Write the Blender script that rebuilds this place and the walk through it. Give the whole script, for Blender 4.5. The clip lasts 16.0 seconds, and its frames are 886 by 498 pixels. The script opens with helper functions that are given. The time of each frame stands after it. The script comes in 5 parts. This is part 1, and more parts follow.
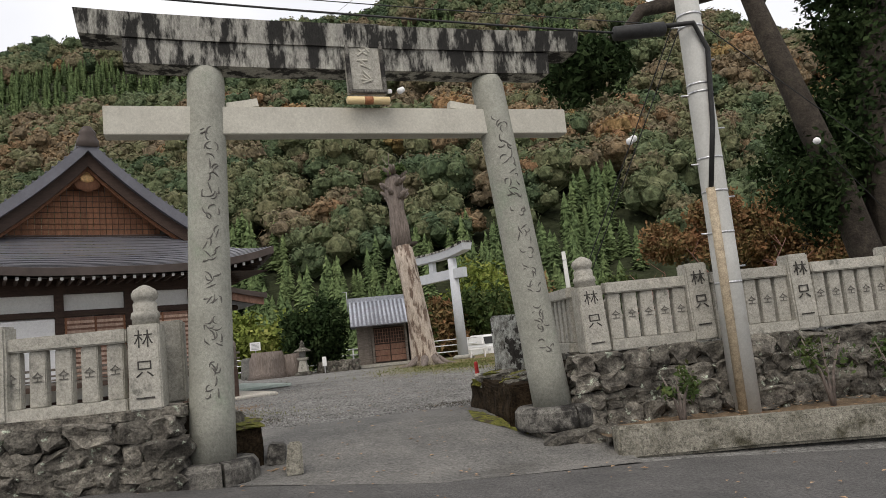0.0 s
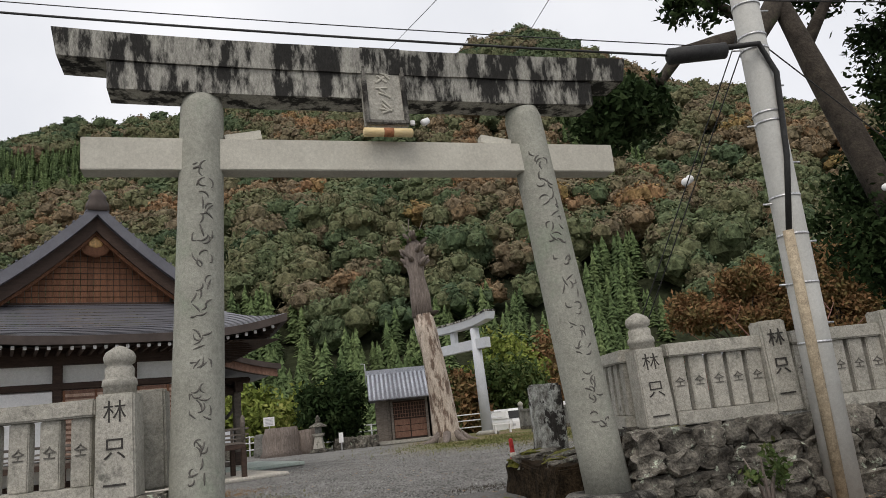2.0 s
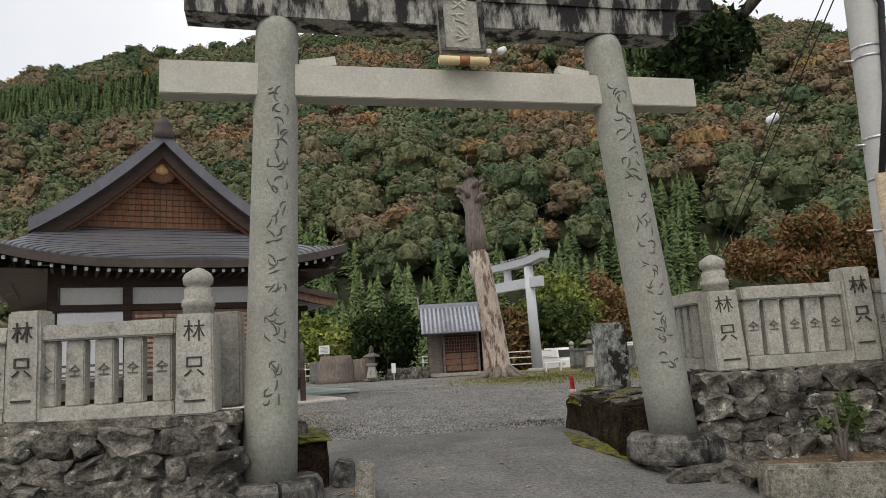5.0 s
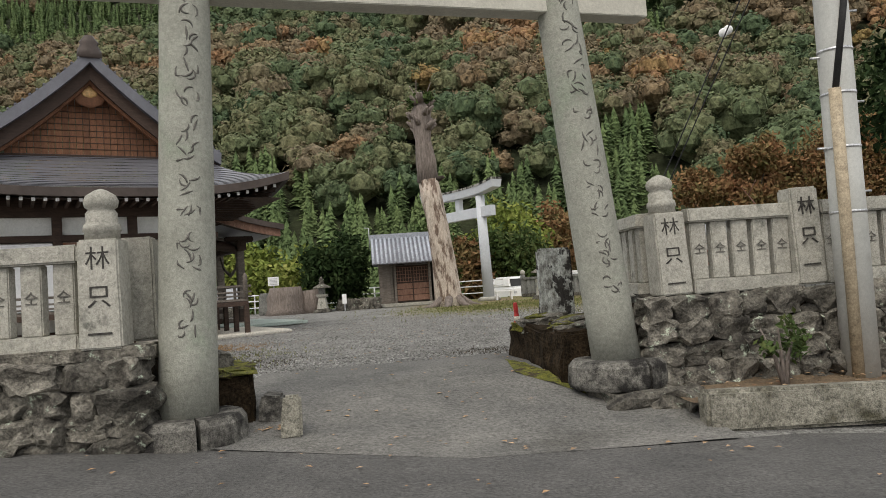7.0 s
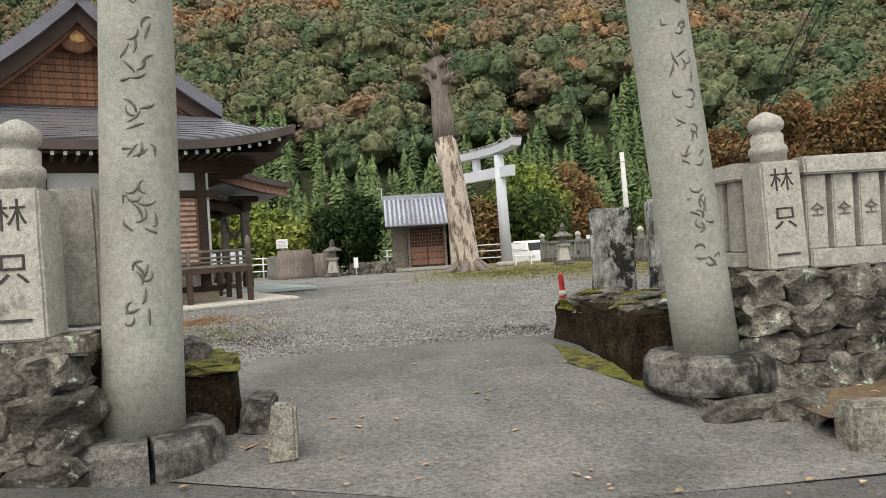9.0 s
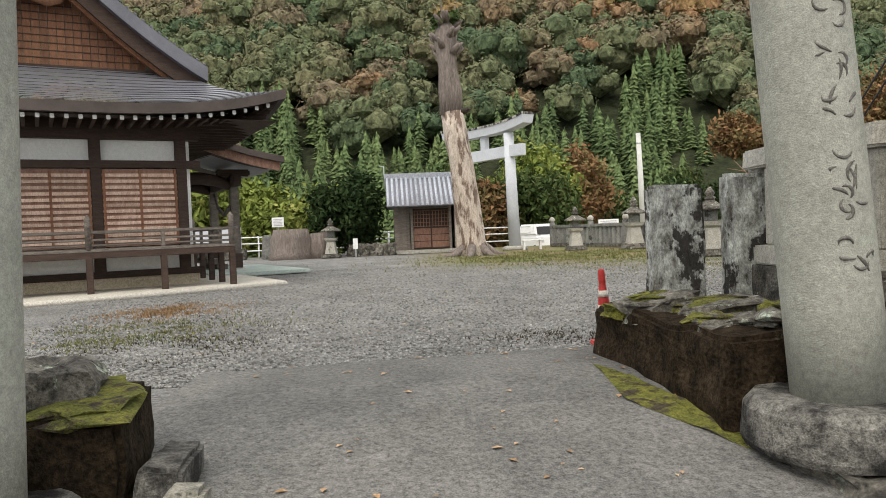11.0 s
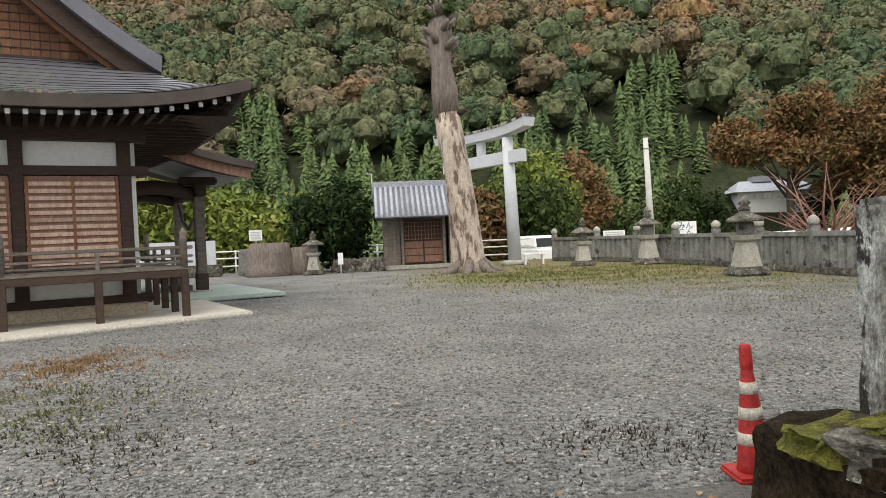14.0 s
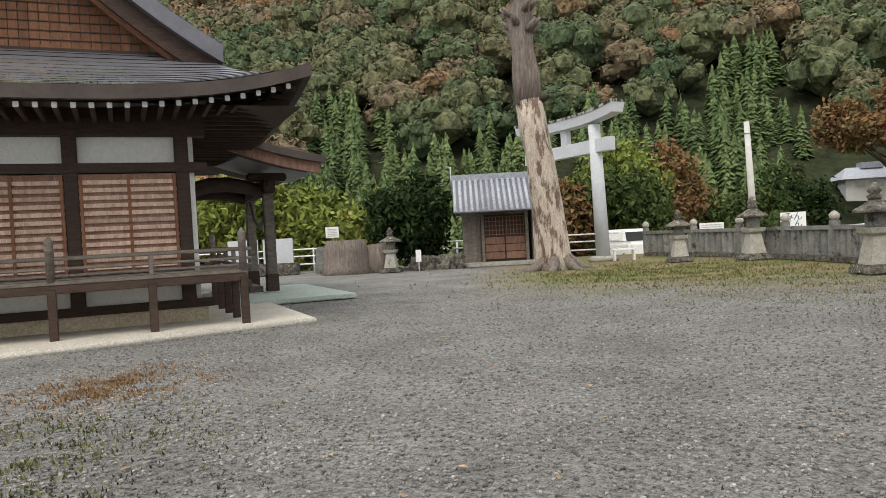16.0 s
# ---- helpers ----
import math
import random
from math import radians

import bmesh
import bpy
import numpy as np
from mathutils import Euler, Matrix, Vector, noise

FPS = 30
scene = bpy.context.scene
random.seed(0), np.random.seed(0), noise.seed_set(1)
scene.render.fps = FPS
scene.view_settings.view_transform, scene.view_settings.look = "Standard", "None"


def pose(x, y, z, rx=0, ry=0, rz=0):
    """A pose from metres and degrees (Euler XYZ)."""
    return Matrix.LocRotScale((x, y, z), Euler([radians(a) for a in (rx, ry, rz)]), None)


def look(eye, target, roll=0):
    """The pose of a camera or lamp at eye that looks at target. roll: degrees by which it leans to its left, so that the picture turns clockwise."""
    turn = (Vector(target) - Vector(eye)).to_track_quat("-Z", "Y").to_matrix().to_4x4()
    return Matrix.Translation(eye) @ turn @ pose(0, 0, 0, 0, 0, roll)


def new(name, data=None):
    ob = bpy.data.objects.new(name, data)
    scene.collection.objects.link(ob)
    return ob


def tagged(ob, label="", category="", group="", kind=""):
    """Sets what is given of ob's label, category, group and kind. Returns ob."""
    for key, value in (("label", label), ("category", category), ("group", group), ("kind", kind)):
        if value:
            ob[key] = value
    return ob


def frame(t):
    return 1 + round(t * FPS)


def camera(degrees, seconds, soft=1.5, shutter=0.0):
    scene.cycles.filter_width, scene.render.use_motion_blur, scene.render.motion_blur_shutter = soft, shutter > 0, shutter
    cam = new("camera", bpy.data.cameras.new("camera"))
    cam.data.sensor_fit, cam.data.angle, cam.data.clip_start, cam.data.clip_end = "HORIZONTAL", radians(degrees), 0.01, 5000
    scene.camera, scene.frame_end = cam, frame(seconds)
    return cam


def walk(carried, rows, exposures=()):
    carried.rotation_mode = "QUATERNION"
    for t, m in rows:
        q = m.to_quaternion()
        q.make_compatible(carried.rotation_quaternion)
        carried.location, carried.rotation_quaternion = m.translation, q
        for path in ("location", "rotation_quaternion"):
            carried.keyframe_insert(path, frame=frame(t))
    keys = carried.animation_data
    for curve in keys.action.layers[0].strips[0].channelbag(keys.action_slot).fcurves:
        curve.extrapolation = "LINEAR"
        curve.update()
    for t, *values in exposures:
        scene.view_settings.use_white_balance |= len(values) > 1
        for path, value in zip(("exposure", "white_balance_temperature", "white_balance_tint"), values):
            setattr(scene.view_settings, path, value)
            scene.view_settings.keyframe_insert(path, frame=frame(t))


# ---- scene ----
cam = camera(62.2, 16.0, soft=0.7)
PATH = [
    (0, (1.063, -7.813, 1.281), (1.209, -5.833, 1.523), -5.7),
    (0.5, (1.086, -7.418, 1.218), (1.197, -5.44, 1.487), -5.8),
    (1, (1.092, -7.057, 1.169), (1.219, -5.08, 1.44), -6.2),
    (1.5, (1.056, -6.766, 1.194), (1.194, -4.795, 1.5), -6.4),
    (2, (1.011, -6.54, 1.27), (1.123, -4.593, 1.711), -5.9),
    (2.5, (0.93, -6.504, 1.338), (1.038, -4.585, 1.891), -5.7),
    (3, (0.849, -6.506, 1.356), (0.94, -4.595, 1.938), -5.3),
    (3.5, (0.822, -6.509, 1.355), (0.869, -4.584, 1.896), -4.8),
    (4, (0.822, -6.52, 1.327), (0.807, -4.57, 1.771), -4.1),
    (4.5, (0.805, -6.515, 1.291), (0.761, -4.546, 1.638), -3.6),
    (4.7, (0.81, -6.495, 1.268), (0.765, -4.522, 1.588), -3.4),
    (6.8, (0.973, -6.103, 1.224), (1.009, -4.107, 1.337), -3.8),
    (7, (1.004, -5.999, 1.206), (1.074, -4.002, 1.298), -3.9),
    (7.5, (0.986, -5.653, 1.204), (1.119, -3.658, 1.264), -4.0),
    (8, (0.956, -5.267, 1.212), (1.063, -3.27, 1.249), -4.1),
    (8.5, (0.907, -4.792, 1.228), (0.946, -2.793, 1.236), -4.0),
    (9, (0.85, -4.365, 1.26), (0.882, -2.365, 1.253), -3.5),
    (11.5, (0.849, -2.129, 1.298), (0.848, -0.129, 1.238), -1.7),
    (12, (0.878, -1.655, 1.322), (0.838, 0.344, 1.284), -1.7),
    (12.5, (0.852, -1.153, 1.302), (0.804, 0.846, 1.266), -1.9),
    (13, (0.836, -0.711, 1.329), (0.797, 1.288, 1.313), -2.1),
    (13.5, (0.814, -0.251, 1.353), (0.817, 1.749, 1.33), -2.4),
    (14, (0.729, 0.102, 1.46), (0.778, 2.101, 1.426), -2.5),
    (14.5, (0.779, 0.527, 1.484), (0.777, 2.526, 1.457), -2.3),
    (15, (0.782, 0.908, 1.483), (0.741, 2.907, 1.447), -2.3),
    (15.5, (0.789, 1.169, 1.513), (0.734, 3.168, 1.479), -3.0),
    (16, (0.783, 1.508, 1.525), (0.606, 3.5, 1.485), -3.1),
]
walk(cam, [(t, look(eye, target, roll)) for t, eye, target, roll in PATH],
     exposures=((0, 0.45, 6900, 12), (1.5, 0.4, 6900, 12), (3, 0.0, 6600, 10), (4, 0.1, 6600, 10), (4.7, 0.3, 6800, 11), (7, 0.62, 6950, 9), (9, 1.05, 6950, 9), (12.5, 1.03, 6950, 9), (16, 0.85, 6950, 9)))

# ---- light ----
world = bpy.data.worlds.new("overcast_sky")
scene.world = world
world.use_nodes = True
wn, wl = world.node_tree.nodes, world.node_tree.links
sky = wn.new("ShaderNodeTexSky")
sky.sky_type, sky.sun_disc = "NISHITA", False
sky.sun_elevation, sky.sun_rotation = radians(48), radians(200)
sky.air_density, sky.dust_density = 1.0, 4.0
cloud = wn.new("ShaderNodeTexNoise")
cloud.inputs["Scale"].default_value, cloud.inputs["Detail"].default_value = 2.2, 6
ramp = wn.new("ShaderNodeValToRGB")
ramp.color_ramp.elements[0].color, ramp.color_ramp.elements[0].position = (6.2, 6.6, 7.3, 1), 0.3
ramp.color_ramp.elements[1].color, ramp.color_ramp.elements[1].position = (8.6, 8.9, 9.4, 1), 0.7
skymix = wn.new("ShaderNodeMixRGB")
skymix.inputs[0].default_value = 0.88
wl.new(cloud.outputs["Fac"], ramp.inputs[0])
wl.new(sky.outputs[0], skymix.inputs[1])
wl.new(ramp.outputs[0], skymix.inputs[2])
wl.new(skymix.outputs[0], wn["Background"].inputs["Color"])
wn["Background"].inputs["Strength"].default_value = 0.1
sun = new("sun", bpy.data.lights.new("sun", "SUN"))
sun.data.energy, sun.data.angle, sun.data.color = 0.9, radians(30), (1.0, 0.96, 0.9)
sun.matrix_world = look((-10, -30, 45), (0, 0, 0))


# ---- materials ----
def material(name, a, b, scale=4.0, rough=0.85, bump=0.3, fine=60.0, metal=0.0, c=None, c_scale=1.5, c_at=0.6, vary=0.0, island=False, spec=0.35, stretch=(1, 1, 1), soft=0.08, grain=0.45):
    """Two tones mixed by noise, a third as patches, fine relief, and an even variation from piece to piece."""
    m = bpy.data.materials.new(name)
    m.use_nodes = True
    n, l = m.node_tree.nodes, m.node_tree.links
    p = n["Principled BSDF"]
    p.inputs["Metallic"].default_value = metal
    p.inputs["Specular IOR Level"].default_value = spec
    g = n.new("ShaderNodeNewGeometry")
    mp = n.new("ShaderNodeMapping")
    mp.inputs["Scale"].default_value = stretch
    l.new(g.outputs["Position"], mp.inputs["Vector"])

    def tex(s, d=6):
        t = n.new("ShaderNodeTexNoise")
        t.inputs["Scale"].default_value, t.inputs["Detail"].default_value = s, d
        t.inputs["Roughness"].default_value = 0.65
        l.new(mp.outputs[0], t.inputs["Vector"])
        return t

    def steps(out, lo, hi):
        r = n.new("ShaderNodeMapRange")
        r.inputs["From Min"].default_value, r.inputs["From Max"].default_value = lo, hi
        l.new(out, r.inputs["Value"])
        return r.outputs["Result"]

    def mix(f, x, y):
        q = n.new("ShaderNodeMixRGB")
        l.new(f, q.inputs[0])
        for i, v in ((1, x), (2, y)):
            if isinstance(v, tuple):
                q.inputs[i].default_value = (*v, 1)
            else:
                l.new(v, q.inputs[i])
        return q.outputs[0]

    t1, t2 = tex(scale), tex(fine, 3)
    col = mix(steps(t1.outputs["Fac"], 0.35, 0.65), a, b)
    if c:
        t3 = tex(c_scale, 8)
        col = mix(steps(t3.outputs["Fac"], c_at, c_at + soft), col, c)
    hs = n.new("ShaderNodeHueSaturation")
    l.new(col, hs.inputs["Color"])
    t4 = tex(fine * 0.28, 6)
    both = n.new("ShaderNodeMath")
    both.operation = "ADD"
    l.new(t2.outputs["Fac"], both.inputs[0])
    l.new(t4.outputs["Fac"], both.inputs[1])
    vr = n.new("ShaderNodeMapRange")
    vr.inputs["From Min"].default_value, vr.inputs["From Max"].default_value = 0.7, 1.3
    vr.inputs["To Min"].default_value, vr.inputs["To Max"].default_value = 1 - grain, 1 + grain
    l.new(both.outputs[0], vr.inputs["Value"])
    out = vr.outputs["Result"]
    if vary:
        if island:
            src = g.outputs["Random Per Island"]
        else:
            src = n.new("ShaderNodeObjectInfo").outputs["Random"]
        r2 = n.new("ShaderNodeMapRange")
        r2.inputs["To Min"].default_value, r2.inputs["To Max"].default_value = 1 - vary, 1 + vary
        l.new(src, r2.inputs["Value"])
        mu = n.new("ShaderNodeMath")
        mu.operation = "MULTIPLY"
        l.new(out, mu.inputs[0])
        l.new(r2.outputs["Result"], mu.inputs[1])
        out = mu.outputs[0]
    l.new(out, hs.inputs["Value"])
    l.new(hs.outputs[0], p.inputs["Base Color"])
    p.inputs["Roughness"].default_value = rough
    if bump:
        bp = n.new("ShaderNodeBump")
        bp.inputs["Strength"].default_value, bp.inputs["Distance"].default_value = bump, 0.02
        l.new(both.outputs[0], bp.inputs["Height"])
        l.new(bp.outputs[0], p.inputs["Normal"])
    return m


def forest_material(name, colours, scale, vary=0.35, fine=1.2, tint=False):
    """Foliage whose hue drifts from crown to crown, with leaf-scale mottling that paints in leaf shade."""
    m = bpy.data.materials.new(name)
    m.use_nodes = True
    n, l = m.node_tree.nodes, m.node_tree.links
    p = n["Principled BSDF"]
    p.inputs["Roughness"].default_value, p.inputs["Specular IOR Level"].default_value = 0.9, 0.1
    g = n.new("ShaderNodeNewGeometry")
    t = n.new("ShaderNodeTexNoise")
    t.inputs["Scale"].default_value, t.inputs["Detail"].default_value = scale, 2
    l.new(g.outputs["Position"], t.inputs["Vector"])
    ad = n.new("ShaderNodeMath")
    ad.operation = "MULTIPLY_ADD"
    l.new(g.outputs["Random Per Island"], ad.inputs[0])
    ad.inputs[1].default_value = 0.62
    sb = n.new("ShaderNodeMath")
    sb.operation = "MULTIPLY_ADD"
    l.new(t.outputs["Fac"], sb.inputs[0])
    sb.inputs[1].default_value, sb.inputs[2].default_value = 1.6, -0.62
    l.new(sb.outputs[0], ad.inputs[2])
    r = n.new("ShaderNodeValToRGB")
    e = r.color_ramp.elements
    while len(e) < len(colours):
        e.new(0.5)
    for i, cc in enumerate(colours):
        e[i].position, e[i].color = i / (len(colours) - 1), (*cc, 1)
    l.new(ad.outputs[0], r.inputs[0])
    if tint:
        at = n.new("ShaderNodeAttribute")
        at.attribute_name = "tint"
        shift = n.new("ShaderNodeMath")
        shift.operation = "MULTIPLY_ADD"
        l.new(g.outputs["Random Per Island"], shift.inputs[0])
        shift.inputs[1].default_value = 0.14
        l.new(at.outputs["Fac"], shift.inputs[2])
        l.new(shift.outputs[0], r.inputs[0])
    t2 = n.new("ShaderNodeTexNoise")
    t2.inputs["Scale"].default_value, t2.inputs["Detail"].default_value = fine, 5
    t2.inputs["Roughness"].default_value = 0.75
    l.new(g.outputs["Position"], t2.inputs["Vector"])
    # Noise darkens and lightens the colour to imitate shade among leaves.
    mr = n.new("ShaderNodeMapRange")
    mr.inputs["From Min"].default_value, mr.inputs["From Max"].default_value = 0.33, 0.67
    mr.inputs["To Min"].default_value, mr.inputs["To Max"].default_value = 1 - vary * 1.5, 1 + vary * 1.3
    l.new(t2.outputs["Fac"], mr.inputs["Value"])
    hs = n.new("ShaderNodeHueSaturation")
    l.new(r.outputs[0], hs.inputs["Color"])
    l.new(mr.outputs["Result"], hs.inputs["Value"])
    l.new(hs.outputs[0], p.inputs["Base Color"])
    bp = n.new("ShaderNodeBump")
    bp.inputs["Strength"].default_value, bp.inputs["Distance"].default_value = 0.5, 0.5 / fine
    l.new(t2.outputs["Fac"], bp.inputs["Height"])
    l.new(bp.outputs[0], p.inputs["Normal"])
    return m


ASPHALT = material("asphalt", (0.075, 0.073, 0.07), (0.115, 0.11, 0.105), 1.2, 0.9, 0.5, 140, c=(0.15, 0.14, 0.13), c_scale=0.9, c_at=0.6, soft=0.2, grain=0.75)
CONCRETE_DRIVE = material("driveway_concrete", (0.11, 0.107, 0.1), (0.18, 0.173, 0.158), 1.1, 0.9, 0.5, 110, c=(0.1, 0.095, 0.085), c_scale=0.7, c_at=0.56, soft=0.15, grain=0.75)
GRANITE = material("granite", (0.31, 0.3, 0.26), (0.43, 0.41, 0.36), 7, 0.9, 0.4, 130, c=(0.14, 0.14, 0.12), c_scale=3.0, c_at=0.62, vary=0.1)
GRANITE_GREEN = material("lichened_granite", (0.27, 0.27, 0.23), (0.36, 0.36, 0.31), 2.5, 0.9, 0.4, 120, c=(0.26, 0.31, 0.23), c_scale=1.4, c_at=0.56, soft=0.2, grain=0.3)
GRANITE_BLACK = material("blackened_granite", (0.42, 0.41, 0.36), (0.3, 0.29, 0.26), 5, 0.9, 0.4, 90, c=(0.025, 0.024, 0.022), c_scale=3.2, c_at=0.455, stretch=(1.8, 1.8, 0.55), soft=0.1)
GRANITE_PALE = material("pale_granite", (0.47, 0.45, 0.39), (0.55, 0.53, 0.46), 3, 0.85, 0.2, 140, c=(0.36, 0.34, 0.29), c_scale=1.2, c_at=0.58, soft=0.2, grain=0.2)
STONE_DARK = material("weathered_rock", (0.045, 0.04, 0.034), (0.2, 0.185, 0.155), 6, 0.92, 1.0, 45, c=(0.36, 0.4, 0.32), c_scale=8, c_at=0.6, vary=0.35, soft=0.05, grain=0.75)
STONE_BASE = material("stained_base_stone", (0.1, 0.094, 0.084), (0.22, 0.21, 0.185), 5, 0.92, 0.8, 90, c=(0.025, 0.023, 0.021), c_scale=3.5, c_at=0.45, soft=0.12, grain=0.75)
CONCRETE_OLD = material("old_concrete", (0.27, 0.255, 0.21), (0.17, 0.16, 0.13), 3, 0.92, 0.6, 80, c=(0.06, 0.055, 0.035), c_scale=3.5, c_at=0.54, soft=0.15, grain=0.75)
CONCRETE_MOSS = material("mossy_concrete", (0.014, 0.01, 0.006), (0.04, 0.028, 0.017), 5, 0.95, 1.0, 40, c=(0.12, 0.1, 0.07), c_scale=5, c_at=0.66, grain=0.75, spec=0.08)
MOSS = material("moss", (0.1, 0.11, 0.02), (0.2, 0.19, 0.035), 10, 1.0, 1.0, 90, c=(0.06, 0.045, 0.028), c_scale=7, c_at=0.52, grain=0.75)
CONCRETE_POLE = material("pole_concrete", (0.5, 0.5, 0.47), (0.58, 0.58, 0.55), 2.5, 0.8, 0.15, 120, c=(0.42, 0.4, 0.36), c_scale=2.0, c_at=0.6, soft=0.2, grain=0.12)
BROWN_PIPE = material("brown_pipe", (0.36, 0.29, 0.2), (0.42, 0.35, 0.25), 3, 0.6, 0.1, 60)
BLACK = material("black_rubber", (0.02, 0.02, 0.02), (0.03, 0.03, 0.03), 5, 0.6, 0.1, 60)
INK = material("engraved_ink", (0.035, 0.033, 0.03), (0.06, 0.055, 0.05), 20, 0.9, 0.2, 80)
ENGRAVED = material("engraved_shadow", (0.1, 0.095, 0.085), (0.16, 0.15, 0.135), 20, 0.95, 0.2, 80)
STEEL = material("galvanised_steel", (0.5, 0.51, 0.52), (0.62, 0.62, 0.63), 6, 0.4, 0.1, 60, metal=0.8)
WOOD_DARK = material("dark_timber", (0.036, 0.022, 0.016), (0.062, 0.038, 0.028), 3, 0.75, 0.3, 50, stretch=(1, 1, 6), vary=0.15)
WOOD_GREY = material("weathered_timber", (0.12, 0.1, 0.085), (0.2, 0.175, 0.15), 4, 0.9, 0.4, 60, stretch=(1, 1, 4), vary=0.2)
WOOD_RED = material("red_brown_boards", (0.17, 0.072, 0.038), (0.25, 0.115, 0.06), 3, 0.7, 0.3, 60, stretch=(5, 5, 1), vary=0.18)
SLAT = material("pale_worn_slat", (0.42, 0.27, 0.2), (0.58, 0.43, 0.34), 3, 0.75, 0.2, 60, stretch=(4, 4, 1), vary=0.2)
SHUTTER = material("shutter_timber", (0.17, 0.085, 0.058), (0.26, 0.145, 0.1), 3, 0.6, 0.3, 60, c=(0.46, 0.34, 0.27), c_scale=2.5, c_at=0.6, stretch=(4, 4, 1), vary=0.15, soft=0.2)
PLASTER = material("white_plaster", (0.76, 0.76, 0.73), (0.8, 0.8, 0.78), 2, 0.9, 0.05, 60, grain=0.12)
COPPER = material("brown_copper_sheet", (0.055, 0.042, 0.036), (0.085, 0.066, 0.058), 2, 0.5, 0.1, 40, metal=0.25, vary=0.06, grain=0.12)
ROOF = material("blue_grey_sheet_roof", (0.125, 0.125, 0.14), (0.165, 0.165, 0.185), 1.5, 0.42, 0.1, 40, metal=0.25, vary=0.1, grain=0.12)
ROOF_TILE = material("silver_roof_tile", (0.3, 0.32, 0.36), (0.4, 0.42, 0.47), 4, 0.5, 0.15, 60, vary=0.2)
WHITE = material("white_paint", (0.8, 0.8, 0.8), (0.84, 0.84, 0.83), 4, 0.6, 0.05, 60, grain=0.12)
GOLD = material("gilded_carving", (0.55, 0.33, 0.13), (0.65, 0.42, 0.2), 10, 0.5, 0.3, 60, metal=0.3)
BAMBOO = material("pale_rolled_straw", (0.72, 0.55, 0.28), (0.78, 0.62, 0.36), 10, 0.6, 0.2, 60, stretch=(1, 1, 6), grain=0.12)
TAPE = material("brown_tape", (0.3, 0.12, 0.05), (0.35, 0.15, 0.07), 10, 0.6, 0.1, 60)
CONE_RED = material("red_plastic", (0.34, 0.022, 0.02), (0.42, 0.035, 0.03), 6, 0.55, 0.1, 60, c=(0.4, 0.1, 0.07), c_scale=9, c_at=0.64)
TORII_GREY = material("grey_painted_torii", (0.5, 0.52, 0.55), (0.57, 0.59, 0.62), 1.5, 0.7, 0.1, 60, grain=0.12)
BARK_PALE = material("bare_pale_wood", (0.4, 0.33, 0.27), (0.52, 0.45, 0.38), 2.5, 0.9, 0.6, 30, c=(0.15, 0.105, 0.08), c_scale=2.2, c_at=0.49, stretch=(2, 2, 0.6))
BARK_DARK = material("dark_bark", (0.035, 0.028, 0.022), (0.07, 0.058, 0.045), 4, 0.95, 0.9, 25, c=(0.06, 0.07, 0.03), c_scale=2.5, c_at=0.6)
BARK_STUMP = material("grey_stump_bark", (0.14, 0.115, 0.1), (0.24, 0.2, 0.175), 5, 0.95, 0.9, 25, stretch=(3, 3, 0.5))
PLATFORM = material("pale_platform_concrete", (0.5, 0.46, 0.39), (0.58, 0.54, 0.47), 1.5, 0.85, 0.2, 90, c=(0.38, 0.36, 0.3), c_scale=1.1, c_at=0.58, soft=0.2)
GREEN_SLAB = material("green_grey_slab", (0.36, 0.42, 0.38), (0.43, 0.48, 0.43), 1.5, 0.85, 0.2, 90)
PEBBLE = material("gravel_stones", (0.15, 0.146, 0.136), (0.26, 0.255, 0.24), 3, 0.9, 0.3, 80, vary=0.45, island=True, grain=0.75)
LEAF_LITTER = material("fallen_leaves", (0.3, 0.17, 0.08), (0.42, 0.3, 0.19), 3, 0.9, 0.1, 80, vary=0.4, island=True)
FENCE_GREY = material("grey_stone_fence", (0.16, 0.16, 0.15), (0.26, 0.26, 0.24), 3, 0.9, 0.4, 60, c=(0.05, 0.05, 0.045), c_scale=2.5, c_at=0.56, vary=0.15)
BROWN_DEAD = material("dry_brown_grass", (0.2, 0.12, 0.06), (0.29, 0.18, 0.09), 6, 1.0, 0.5, 70, vary=0.3, island=True)
GRASS = material("short_grass", (0.1, 0.12, 0.035), (0.19, 0.18, 0.07), 2, 1.0, 0.5, 70, vary=0.35, island=True)
LEAF_DARK = forest_material("dark_evergreen_leaves", [(0.015, 0.028, 0.01), (0.025, 0.045, 0.015), (0.045, 0.065, 0.025)], 1.0, 0.3, 4)
LEAF_YELLOW = forest_material("yellow_green_leaves", [(0.12, 0.16, 0.035), (0.18, 0.22, 0.05), (0.27, 0.27, 0.08)], 0.6, 0.3, 3)
LEAF_GREEN = forest_material("green_leaves", [(0.035, 0.06, 0.018), (0.06, 0.09, 0.03), (0.09, 0.1, 0.035)], 0.6, 0.3, 3)
LEAF_RUST = forest_material("rust_autumn_leaves", [(0.13, 0.12, 0.05), (0.2, 0.125, 0.06), (0.25, 0.125, 0.065)], 0.5, 0.3, 3)
TWIG_RED = material("reddish_twigs", (0.2, 0.1, 0.08), (0.28, 0.15, 0.12), 3, 0.9, 0.1, 60)
BROAD = forest_material("autumn_broadleaf_forest", [(0.06, 0.09, 0.05), (0.085, 0.115, 0.06), (0.115, 0.135, 0.07), (0.15, 0.145, 0.08), (0.17, 0.135, 0.09), (0.2, 0.145, 0.085), (0.25, 0.145, 0.08), (0.26, 0.19, 0.08)], 0.016, 0.5, 1.4, True)
